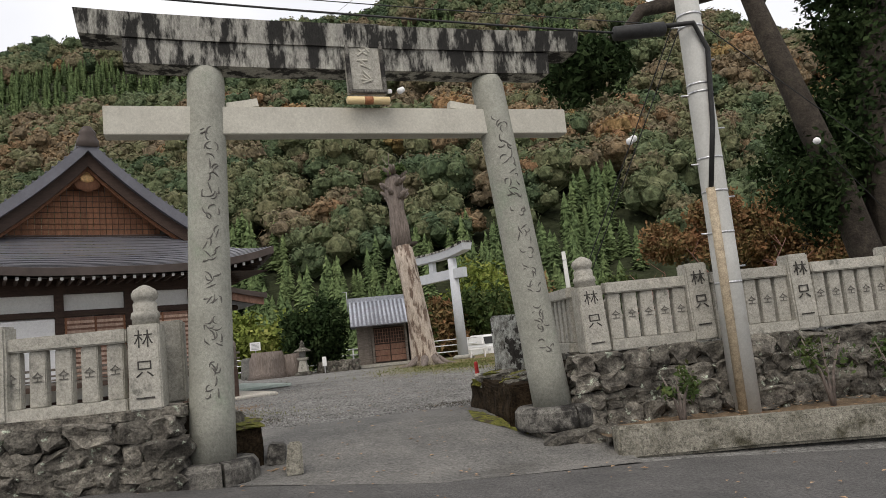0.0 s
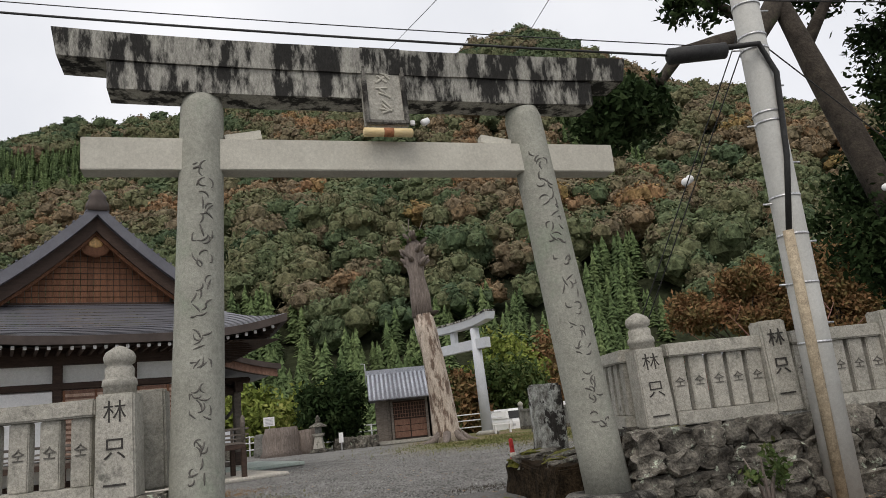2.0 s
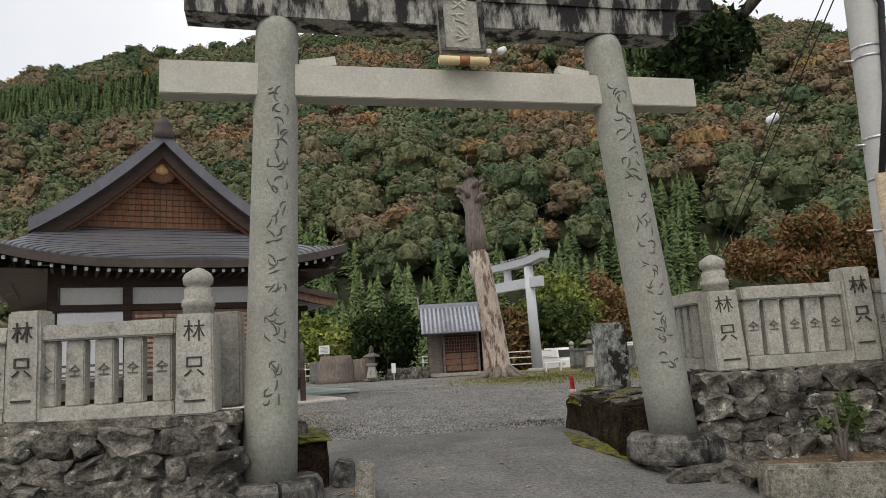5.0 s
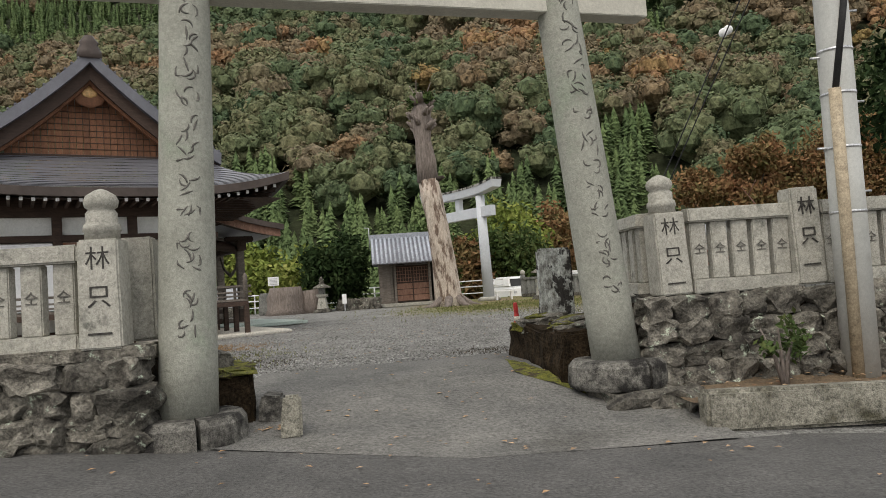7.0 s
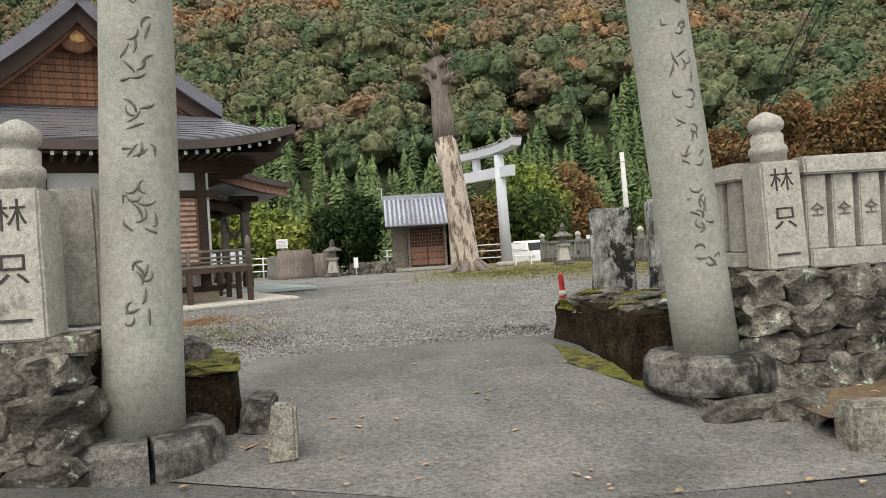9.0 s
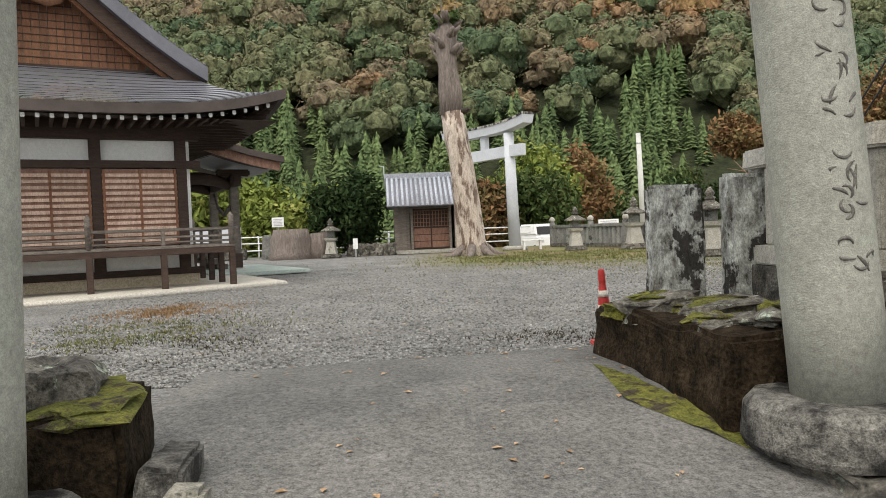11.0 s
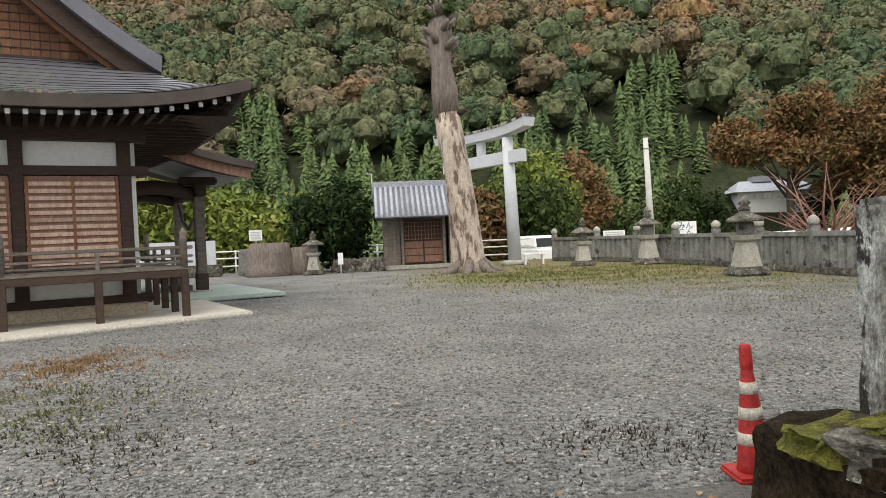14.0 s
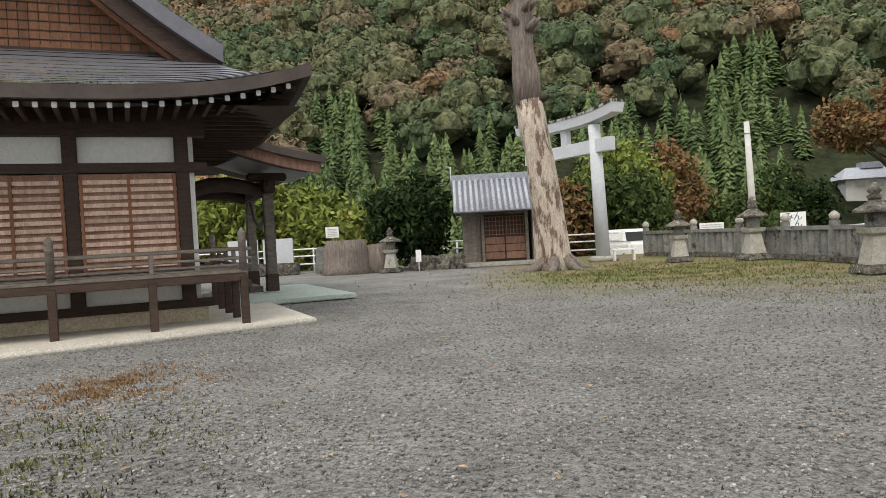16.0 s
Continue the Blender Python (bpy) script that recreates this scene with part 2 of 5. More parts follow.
CONIFER = forest_material("cedar_forest", [(0.085, 0.125, 0.055), (0.12, 0.17, 0.07), (0.155, 0.205, 0.085)], 0.03, 0.45, 1.8, True)
# Undergrowth kept very dark: shade in the gaps between crowns, painted in.
HILLSIDE = forest_material("hillside_undergrowth_shade", [(0.02, 0.026, 0.014), (0.03, 0.036, 0.018), (0.04, 0.04, 0.022)], 0.02, 0.4, 0.5)
# Aerial haze is painted into this hill's pale blue; there is no volume.
HAZE_HILL = material("far_hill_haze_blue", (0.14, 0.19, 0.26), (0.17, 0.22, 0.29), 0.01, 1.0, 0, 0.1)


def ground_material():
    """Gravel in the yard, worn grass towards the back fence, bare soil and leaf litter in patches."""
    m = material("gravel_and_grass", (0.16, 0.155, 0.145), (0.24, 0.235, 0.22), 0.8, 0.95, 1.0, 70, grain=0.9, c=(0.1, 0.09, 0.065), c_scale=0.55, c_at=0.62, soft=0.1)
    n, l = m.node_tree.nodes, m.node_tree.links
    p = n["Principled BSDF"]
    old = p.inputs["Base Color"].links[0].from_socket
    g = n.new("ShaderNodeNewGeometry")
    sx = n.new("ShaderNodeSeparateXYZ")
    l.new(g.outputs["Position"], sx.inputs[0])
    t = n.new("ShaderNodeTexNoise")
    t.inputs["Scale"].default_value, t.inputs["Detail"].default_value = 0.9, 9
    t.inputs["Roughness"].default_value = 0.7
    l.new(g.outputs["Position"], t.inputs["Vector"])

    def math_(op, a, b, c=0.0):
        q = n.new("ShaderNodeMath")
        q.operation = op
        for i, v in enumerate((a, b, c)):
            if isinstance(v, (int, float)):
                q.inputs[i].default_value = v
            else:
                l.new(v, q.inputs[i])
        return q.outputs[0]

    far = math_("MULTIPLY_ADD", sx.outputs["X"], 0.35, sx.outputs["Y"])
    edge = math_("MULTIPLY_ADD", t.outputs["Fac"], 9.0, far)
    mr = n.new("ShaderNodeMapRange")
    mr.inputs["From Min"].default_value, mr.inputs["From Max"].default_value = 20.0, 25.0
    l.new(edge, mr.inputs["Value"])
    right = n.new("ShaderNodeMapRange")
    right.inputs["From Min"].default_value, right.inputs["From Max"].default_value = -0.5, 2.0
    l.new(sx.outputs["X"], right.inputs["Value"])
    out_far = n.new("ShaderNodeMapRange")
    out_far.inputs["From Min"].default_value, out_far.inputs["From Max"].default_value = 33.0, 35.0
    l.new(sx.outputs["Y"], out_far.inputs["Value"])
    mask = math_("MAXIMUM", math_("MULTIPLY", mr.outputs["Result"], right.outputs["Result"]), out_far.outputs["Result"])
    t2 = n.new("ShaderNodeTexNoise")
    t2.inputs["Scale"].default_value, t2.inputs["Detail"].default_value = 0.5, 8
    l.new(g.outputs["Position"], t2.inputs["Vector"])
    r = n.new("ShaderNodeValToRGB")
    r.color_ramp.elements[0].position, r.color_ramp.elements[0].color = 0.38, (0.13, 0.15, 0.045, 1)
    r.color_ramp.elements[1].position, r.color_ramp.elements[1].color = 0.6, (0.23, 0.17, 0.095, 1)
    l.new(t2.outputs["Fac"], r.inputs[0])
    q = n.new("ShaderNodeMixRGB")
    l.new(mask, q.inputs[0])
    l.new(old, q.inputs[1])
    l.new(r.outputs[0], q.inputs[2])
    l.new(q.outputs[0], p.inputs["Base Color"])
    return m


GROUND = ground_material()


# ---- building blocks ----
rng = np.random.default_rng(7)


def mesh_of(bm, mat, smooth=False):
    me = bpy.data.meshes.new("mesh")
    bm.to_mesh(me)
    bm.free()
    if smooth:
        for f in me.polygons:
            f.use_smooth = True
    me.materials.append(mat)
    return me


def mesh_data(verts, faces, mat, smooth=False):
    me = bpy.data.meshes.new("mesh")
    me.from_pydata([tuple(v) for v in verts], [], faces)
    me.update()
    if smooth:
        me.polygons.foreach_set("use_smooth", [True] * len(me.polygons))
    me.materials.append(mat)
    return me


def part(name, me, parent, m=None, label=""):
    ob = new(name, me)
    ob.parent = parent
    if m is not None:
        ob.matrix_basis = m
    if label:
        ob["label"] = label
    return ob


def empty(name, m, label, category, group="", kind=""):
    ob = new(name)
    ob.matrix_basis = m
    ob.empty_display_size = 0.2
    return tagged(ob, label, category, group, kind)


def thing(name, me, m, label, category, group="", kind=""):
    ob = new(name, me)
    ob.matrix_basis = m
    return tagged(ob, label, category, group, kind)


def box(sx, sy, sz, mat, bevel=0.01, rough=0.0, top=(1, 1), cuts=0, seed=0):
    """A box on z = 0 with worn edges; top scales its upper face."""
    bm = bmesh.new()
    bmesh.ops.create_cube(bm, size=1)
    for v in bm.verts:
        k = top if v.co.z > 0 else (1, 1)
        v.co = Vector((v.co.x * sx * k[0], v.co.y * sy * k[1], (v.co.z + 0.5) * sz))
    if bevel:
        bmesh.ops.bevel(bm, geom=bm.edges[:], offset=bevel, segments=2, affect="EDGES")
    if cuts:
        bmesh.ops.subdivide_edges(bm, edges=bm.edges[:], cuts=cuts, use_grid_fill=True)
    if rough:
        for v in bm.verts:
            v.co += noise.noise_vector(v.co * 5 + Vector((seed * 3.1, seed, 0))) * rough
    return mesh_of(bm, mat)


def lathe(profile, mat, n=24, square=False, rot=0.0, smooth=True):
    """A turned body from (radius, height) pairs; square: four-sided."""
    k = 4 if square else n
    verts, faces = [], []
    for r, z in profile:
        for i in range(k):
            a = 2 * math.pi * (i + (0.5 if square else 0)) / k + rot
            rr = r * math.sqrt(2) if square else r
            verts.append((rr * math.cos(a), rr * math.sin(a), z))
    for j in range(len(profile) - 1):
        for i in range(k):
            faces.append((j * k + i, j * k + (i + 1) % k, (j + 1) * k + (i + 1) % k, (j + 1) * k + i))
    faces.append(tuple(range(k))[::-1])
    faces.append(tuple((len(profile) - 1) * k + i for i in range(k)))
    return mesh_data(verts, faces, mat, smooth and not square)


def tube(points, radii, mat, n=10, wobble=0.0, seed=0):
    """A tapered tube along points, capped."""
    pts = [Vector(p) for p in points]
    verts, faces = [], []
    for j, p in enumerate(pts):
        d = (pts[min(j + 1, len(pts) - 1)] - pts[max(j - 1, 0)]).normalized()
        u = d.orthogonal().normalized() if j == 0 else (u - d * u.dot(d)).normalized()
        w = d.cross(u)
        for i in range(n):
            a = 2 * math.pi * i / n
            r = radii[j] * (1 + wobble * noise.noise(Vector((math.cos(a) * 2 + seed, math.sin(a) * 2, j * 0.6))))
            verts.append(p + (u * math.cos(a) + w * math.sin(a)) * r)
    for j in range(len(pts) - 1):
        for i in range(n):
            faces.append((j * n + i, j * n + (i + 1) % n, (j + 1) * n + (i + 1) % n, (j + 1) * n + i))
    faces += [tuple(range(n))[::-1], tuple((len(pts) - 1) * n + i for i in range(n))]
    return mesh_data(verts, faces, mat, True)


def rock(mat, seed, sub=3, rough=0.22, flat=0.75):
    bm = bmesh.new()
    bmesh.ops.create_icosphere(bm, subdivisions=sub, radius=0.5)
    for v in bm.verts:
        c = v.co.copy()
        c = Vector([math.copysign(min(abs(x), 0.36) * 1.38, x) for x in c])
        v.co = c + noise.noise_vector(c * 2.2 + Vector((seed * 7.3, seed, 2))) * rough + noise.noise_vector(c * 7 + Vector((seed, 1, 2))) * rough * 0.25
    return mesh_of(bm, mat)


def text_mesh(s, size, mat, depth=0.004, slender=1.0):
    cu = bpy.data.curves.new("text", "FONT")
    cu.body, cu.size, cu.extrude, cu.align_x, cu.align_y = s, size, depth, "CENTER", "CENTER"
    ob = bpy.data.objects.new("text", cu)
    scene.collection.objects.link(ob)
    bpy.context.view_layer.update()
    me = bpy.data.meshes.new_from_object(ob.evaluated_get(bpy.context.evaluated_depsgraph_get()))
    bpy.data.objects.remove(ob)
    me.materials.clear()
    me.materials.append(mat)
    return me


def stamp(templates, places, mat, smooth=True, tints=None):
    """Many copies of small meshes joined into one: places are (template, x, y, z, sx, sy, sz, turn)."""
    vs, fs, base = [], [], 0
    for k, x, y, z, sx, sy, sz, a in places:
        tv, tf = templates[k]
        c, s = math.cos(a), math.sin(a)
        v = tv * (sx, sy, sz)
        vs.append(np.stack([v[:, 0] * c - v[:, 1] * s + x, v[:, 0] * s + v[:, 1] * c + y, v[:, 2] + z], 1))
        fs.append(tf + base)
        base += len(tv)
    v, f = np.concatenate(vs), np.concatenate(fs)
    me = bpy.data.meshes.new("mesh")
    me.vertices.add(len(v))
    me.vertices.foreach_set("co", v.astype(np.float32).ravel())
    w = f.shape[1]
    me.loops.add(f.size)
    me.loops.foreach_set("vertex_index", f.astype(np.int32).ravel())
    me.polygons.add(len(f))
    me.polygons.foreach_set("loop_start", np.arange(0, f.size, w, dtype=np.int32))
    me.polygons.foreach_set("loop_total", np.full(len(f), w, dtype=np.int32))
    me.polygons.foreach_set("use_smooth", np.full(len(f), smooth))
    me.update(calc_edges=True)
    if tints is not None:
        at = me.attributes.new("tint", "FLOAT", "POINT")
        at.data.foreach_set("value", np.repeat(np.array(tints, np.float32), [len(x) for x in vs]))
    me.validate()
    me.materials.append(mat)
    return me


def arrays(bm):
    bmesh.ops.triangulate(bm, faces=bm.faces[:])
    v = np.array([x.co[:] for x in bm.verts])
    bm.verts.index_update()
    f = np.array([[q.index for q in x.verts] for x in bm.faces])
    bm.free()
    return v, f


def facing_quads(p, d, size, g, jitter):
    """Leaf sprays as bent diamonds, two triangles each, that face roughly along d."""
    n = len(p)
    nrm = d + g.normal(size=(n, 3)) * jitter
    nrm /= np.linalg.norm(nrm, axis=1, keepdims=True)
    u = np.cross(nrm, g.normal(size=(n, 3)))
    u /= np.linalg.norm(u, axis=1, keepdims=True)
    w = np.cross(nrm, u)
    s = size * (0.55 + 0.9 * g.random((n, 1)))
    v = np.stack([p - u * s, p + w * s * 0.7 - nrm * s * 0.25, p + u * s, p - w * s * 0.7 - nrm * s * 0.25], 1).reshape(-1, 3)
    k = np.arange(n)[:, None] * 4
    return v, np.concatenate([k + (0, 1, 2), k + (0, 2, 3)])


def crown_template(seed, n, size):
    """A broadleaf crown: unequal lobes, each a dark core under a shell of leaf sprays."""
    g = np.random.default_rng(seed)
    m = int(g.integers(8, 13))
    bm = bmesh.new()
    pts, dirs = [], []
    for i in range(m):
        a, e = i * 2.4 + g.uniform(-0.5, 0.5), g.uniform(-0.25, 1.0)
        if i == 0:
            e = 1.4
        r = g.uniform(0.15, 0.24)
        c = np.array((math.cos(a) * math.cos(e), math.sin(a) * math.cos(e), math.sin(e) * 0.9)) * (0.5 - r) * g.uniform(0.85, 1.15)
        bmesh.ops.create_icosphere(bm, subdivisions=1, radius=r * 0.86, matrix=Matrix.Translation(Vector(c)))
        d = g.normal(size=(n // m, 3)) + (0, 0, 0.45)
        d /= np.linalg.norm(d, axis=1, keepdims=True)
        pts.append(c + d * r * (0.86 + 0.3 * g.random((n // m, 1))))
        dirs.append(d)
    bmesh.ops.create_icosphere(bm, subdivisions=1, radius=0.3)
    v0, f0 = arrays(bm)
    v1, f1 = facing_quads(np.concatenate(pts), np.concatenate(dirs), size, g, 0.4)
    return np.concatenate([v0, v1]), np.concatenate([f0, f1 + len(v0)])


def conifer_template(seed, tiers, k):
    """A cedar: a slim dark core and whorls of drooping boughs that shorten to the tip."""
    g = np.random.default_rng(seed)
    vs, fs = [(0.0, 0.0, 1.0)], []
    for i in range(7):
        vs.append((0.24 * math.cos(i * 0.8976), 0.24 * math.sin(i * 0.8976), 0.05))
    fs += [(0, 1 + i, 1 + (i + 1) % 7) for i in range(7)]
    for j in range(tiers):
        z = 0.06 + 0.92 * (j + g.uniform(-0.5, 0.5)) / tiers
        rad = 0.5 * (1 - z) ** 0.72 * g.uniform(0.8, 1.12) + 0.02
        for i in range(k):
            a = 6.2832 * (i + 0.5 * (j % 2)) / k + g.uniform(-0.25, 0.25)
            L = rad * g.uniform(0.7, 1.2)
            w = 0.03 + 0.24 * L * g.uniform(0.6, 1.2)
            c, q = math.cos(a), math.sin(a)
            zz = z + g.uniform(-0.05, 0.05)
            o = len(vs)
            vs += [(c * L * 0.12, q * L * 0.12, zz + 0.075), (c * L * 0.6 - q * w, q * L * 0.6 + c * w, zz + 0.0),
                   (c * L, q * L, zz - 0.035 + g.uniform(-0.015, 0.03)), (c * L * 0.6 + q * w, q * L * 0.6 - c * w, zz + 0.0)]
            fs += [(o, o + 1, o + 2), (o, o + 2, o + 3)]
    return np.array(vs), np.array(fs)


def leaf_quads(centres, radii, n, size, seed):
    """Leaves as bent diamonds scattered through clumps; ragged outline with gaps."""
    g = np.random.default_rng(seed)
    cs, rs = np.array(centres, float), np.array(radii, float)
    pick = g.choice(len(cs), n, p=(rs.prod(1) if rs.ndim > 1 else rs ** 3) ** 0.67 / ((rs.prod(1) if rs.ndim > 1 else rs ** 3) ** 0.67).sum())
    d = g.normal(size=(n, 3))
    d /= np.linalg.norm(d, axis=1, keepdims=True)
    rad = rs[pick] if rs.ndim > 1 else rs[pick][:, None]
    p = cs[pick] + d * rad * (g.random((n, 1)) ** 0.45) * (1 + 0.25 * g.normal(size=(n, 1)))
    u = g.normal(size=(n, 3))
    u /= np.linalg.norm(u, axis=1, keepdims=True)
    w = np.cross(u, g.normal(size=(n, 3)))
    w /= np.linalg.norm(w, axis=1, keepdims=True)
    s = size * (0.6 + 0.8 * g.random((n, 1)))
    v = np.stack([p - u * s, p + w * s * 0.45, p + u * s, p - w * s * 0.45], 1).reshape(-1, 3)
    return v, np.arange(4 * n).reshape(-1, 4)


def raw_mesh(v, f, mat):
    return stamp([(v, f)], [(0, 0, 0, 0, 1, 1, 1, 0.0)], mat, False)


def clumps(centre, size, n, seed):
    g = np.random.default_rng(seed)
    d = g.normal(size=(n, 3))
    d /= np.linalg.norm(d, axis=1, keepdims=True)
    c = np.array(centre) + d * np.array(size) * (0.45 + 0.4 * g.random((n, 1)))
    return c, np.mean(size) * (0.28 + 0.2 * g.random(n))


# ---- ground, road and driveway ----
def smooth01(a, b, x):
    t = min(1.0, max(0.0, (x - a) / (b - a)))
    return t * t * (3 - 2 * t)


def road_z(x):
    return 0.03 - 0.055 * max(-6.0, min(8.0, x))


def ground_z(x, y):
    z = road_z(x) + (0.24 - road_z(x)) * smooth01(-0.7, 2.6, y)
    z += -1.2 * smooth01(34, 46, y) * (1 - smooth01(60, 90, y))
    return z


def edges(lo, hi, core, step):
    a = list(np.arange(core[0], core[1] + 1e-6, step))
    left, right, s = [], [], step
    x = a[0]
    while x > lo:
        s *= 1.35
        x -= s
        left.append(max(x, lo))
    x, s = a[-1], step
    while x < hi:
        s *= 1.35
        x += s
        right.append(min(x, hi))
    return left[::-1] + a + right


def sheet(xs, ys, zf, mat, keep=None):
    verts = [(x, y, zf(x, y)) for y in ys for x in xs]
    w = len(xs)
    faces = [(j * w + i, j * w + i + 1, (j + 1) * w + i + 1, (j + 1) * w + i) for j in range(len(ys) - 1) for i in range(w - 1)
             if keep is None or keep((xs[i] + xs[i + 1]) / 2, (ys[j] + ys[j + 1]) / 2)]
    return mesh_data(verts, faces, mat, True)


def lumps(x, y):
    return 0.012 * noise.noise(Vector((x * 0.9, y * 0.9, 0)))


thing("ground", sheet(edges(-1500, 1500, (-12, 14), 0.5), edges(-600, 1500, (-10, 46), 0.5), lambda x, y: ground_z(x, y) - 0.03 + lumps(x, y) * (1 if y > 2.6 else 0), GROUND), Matrix(), "grey gravel yard with worn grass towards the back", "ground", kind="structure")


def road_edge(x):
    """The line where asphalt meets the apron and the walls."""
    if x < -0.8:
        return -0.28
    if x < 1.3:
        return -0.28 - 0.45 * (x + 0.8) / 2.1
    if x < 4.2:
        return -0.73 + 0.6 * (x - 1.3) / 2.9
    return -0.13


def strip(x0, x1, n, lo, hi, m, zf, mat):
    verts, faces = [], []
    for i in range(n + 1):
        x = x0 + (x1 - x0) * i / n
        for j in range(m + 1):
            y = lo(x) + (hi(x) - lo(x)) * j / m
            verts.append((x, y, zf(x, y)))
    for i in range(n):
        for j in range(m):
            a = i * (m + 1) + j
            faces.append((a, a + m + 1, a + m + 2, a + 1))
    return mesh_data(verts, faces, mat, True)


thing("road", strip(-60, 60, 480, lambda x: -9.0, lambda x: road_edge(x) + 0.02 * noise.noise(Vector((x * 3, 0, 0))), 12, lambda x, y: road_z(x) + 0.004, ASPHALT), Matrix(), "worn grey asphalt road in front of the gate", "road", kind="structure")
thing("driveway", strip(-0.95, 3.4, 40, lambda x: road_edge(x) - 0.05, lambda x: 3.13 + 0.17 * x + 0.1 * noise.noise(Vector((x * 1.4, 3, 0))) - (1.6 if x > 2.5 else 0), 24, lambda x, y: ground_z(x, y) + 0.006 + 0.01 * smooth01(-0.7, 0.3, y), CONCRETE_DRIVE), Matrix(), "stained grey concrete driveway rising into the yard", "driveway", kind="structure")

# ---- the stone gate ----
GATE = pose(0.836, 0.49, 0, 0, 0, 14.9)


def gate_pillar(parent, xb, zb, xt, zt, seed, side):
    me = lathe([(0.232, 0), (0.228, 0.5), (0.22, 1.6), (0.205, 2.9), (0.197, zt - zb - 0.12), (0.17, zt - zb - 0.02)], GRANITE_GREEN, 36)
    lean = math.degrees(math.atan2(xt - xb, zt - zb))
    pil = part("pillar", me, parent, pose(xb, 0, zb, 0, lean, 0), "lichened granite pillar with worn carved writing")
    r = random.Random(seed)
    for k in range(13):
        zc = 0.75 + k * 0.225
        s = 0.062 + 0.02 * r.random()
        for q in range(5):
            pts = []
            a0, turn = r.uniform(-0.35, 0.35), r.uniform(-2.5, 2.5)
            ang = r.uniform(0, 6.28)
            x, z = a0 * 0.16, zc + r.uniform(-0.06, 0.06)
            for i in range(7):
                x += s * 0.25 * math.cos(ang)
                z += s * 0.25 * math.sin(ang)
                ang += turn / 5
                x = max(-0.085, min(0.085, x))
                rr = 0.232 - 0.0092 * z
                y = -math.sqrt(rr * rr - (x - 0.02 * side) ** 2) if abs(x - 0.02 * side) < rr else 0
                pts.append((x - 0.02 * side, y, z))
            part("carved_stroke", tube(pts, [0.004, 0.007, 0.009, 0.01, 0.008, 0.006, 0.003], ENGRAVED, 5), pil)
    return pil


gate = empty("torii_gate", GATE, "weathered granite gate with blackened top lintel and leaning pillars", "gate")
gate_pillar(gate, -1.81, 0.26, -1.65, 4.46, 3, -1)
gate_pillar(gate, 2.07, 0.36, 1.66, 4.46, 8, 1)


def lintel(length, z0, z1, d, mat, over_top, curve, ends=0.0, n=24):
    """A beam whose ends rise slightly; its ends are cut at a slant."""
    verts, faces = [], []
    for i in range(n + 1):
        u = -1 + 2 * i / n
        lift = curve * abs(u) ** 3
        for dy, z, e in ((-d, z0, 0), (d, z0, 0), (d + over_top, z1, ends), (-d - over_top, z1, ends)):
            verts.append((u * (length + e), dy + 0.004 * noise.noise(Vector((i, z * 3, dy))), z + lift + 0.006 * noise.noise(Vector((i * 0.9, z, 4)))))
    for i in range(n):
        for j in range(4):
            a, b = i * 4 + j, i * 4 + (j + 1) % 4
            faces.append((a, b, b + 4, a + 4))
    faces += [(3, 2, 1, 0), (n * 4, n * 4 + 1, n * 4 + 2, n * 4 + 3)]
    return mesh_data(verts, faces, mat)


part("top_lintel", lintel(2.88, 4.69, 4.95, 0.2, GRANITE_BLACK, 0.03, 0.05, 0.04), gate, None, "black-streaked top lintel")
part("under_lintel", lintel(2.47, 4.43, 4.69, 0.165, GRANITE_BLACK, 0.01, 0.02, 0.0), gate, None, "black-streaked second lintel")
part("tie_beam", box(5.34, 0.22, 0.31, GRANITE_PALE, 0.008), gate, pose(-0.02, 0, 3.69), "pale clean tie beam")
for x, w in ((-1.28, 0.34), (1.3, 0.34)):
    wedge = lintel(w / 2, 0.0, 0.09, 0.06, GRANITE_PALE, -0.01, 0.0, 0.0, 2)
    part("wedge", wedge, gate, pose(x, 0, 4.0, 0, 9 if x > 0 else -9, 0))
plaque = part("plaque", box(0.44, 0.1, 0.9, GRANITE, 0.02, 0.006, cuts=3), gate, pose(0.09, -0.2, 4.09, -6, 0, 0), "carved stone name plaque")
for s, sx, sz, x, z in (("frame_side", 0.05, 0.86, -0.2, 0.02), ("frame_side", 0.05, 0.86, 0.2, 0.02), ("frame_rail", 0.44, 0.06, 0, 0.84), ("frame_rail", 0.44, 0.05, 0, 0.02)):
    part(s, box(sx, 0.04, sz, STONE_BASE, 0.012, 0.005), plaque, pose(x, -0.06, z))
rr = random.Random(4)
for k in range(4):
    for q in range(4):
        a = rr.uniform(-60, 60)
        part("raised_bar", box(0.13, 0.02, 0.022, GRANITE_PALE, 0.006), plaque, pose(rr.uniform(-0.03, 0.03), -0.055, 0.72 - k * 0.17 + rr.uniform(-0.05, 0.05), 0, a, 0))
roll = empty("straw_roll", GATE @ pose(0.09, -0.24, 4.04, 0, 90, 0), "pale rolled straw bundle bound with brown tape", "straw roll")
part("bundle", lathe([(0.03, -0.25), (0.045, -0.24), (0.045, 0.24), (0.03, 0.25)], BAMBOO, 16), roll)
part("tape", lathe([(0.0465, -0.05), (0.0475, 0), (0.0465, 0.05)], TAPE, 16), roll)
spot = empty("spotlight", GATE @ pose(0.38, -0.2, 4.16), "small white spotlight clipped beside the plaque", "lamp")
part("housing", lathe([(0.03, 0), (0.038, 0.02), (0.03, 0.08)], WHITE, 12), spot, pose(0.08, 0, 0, 0, 60, 0))
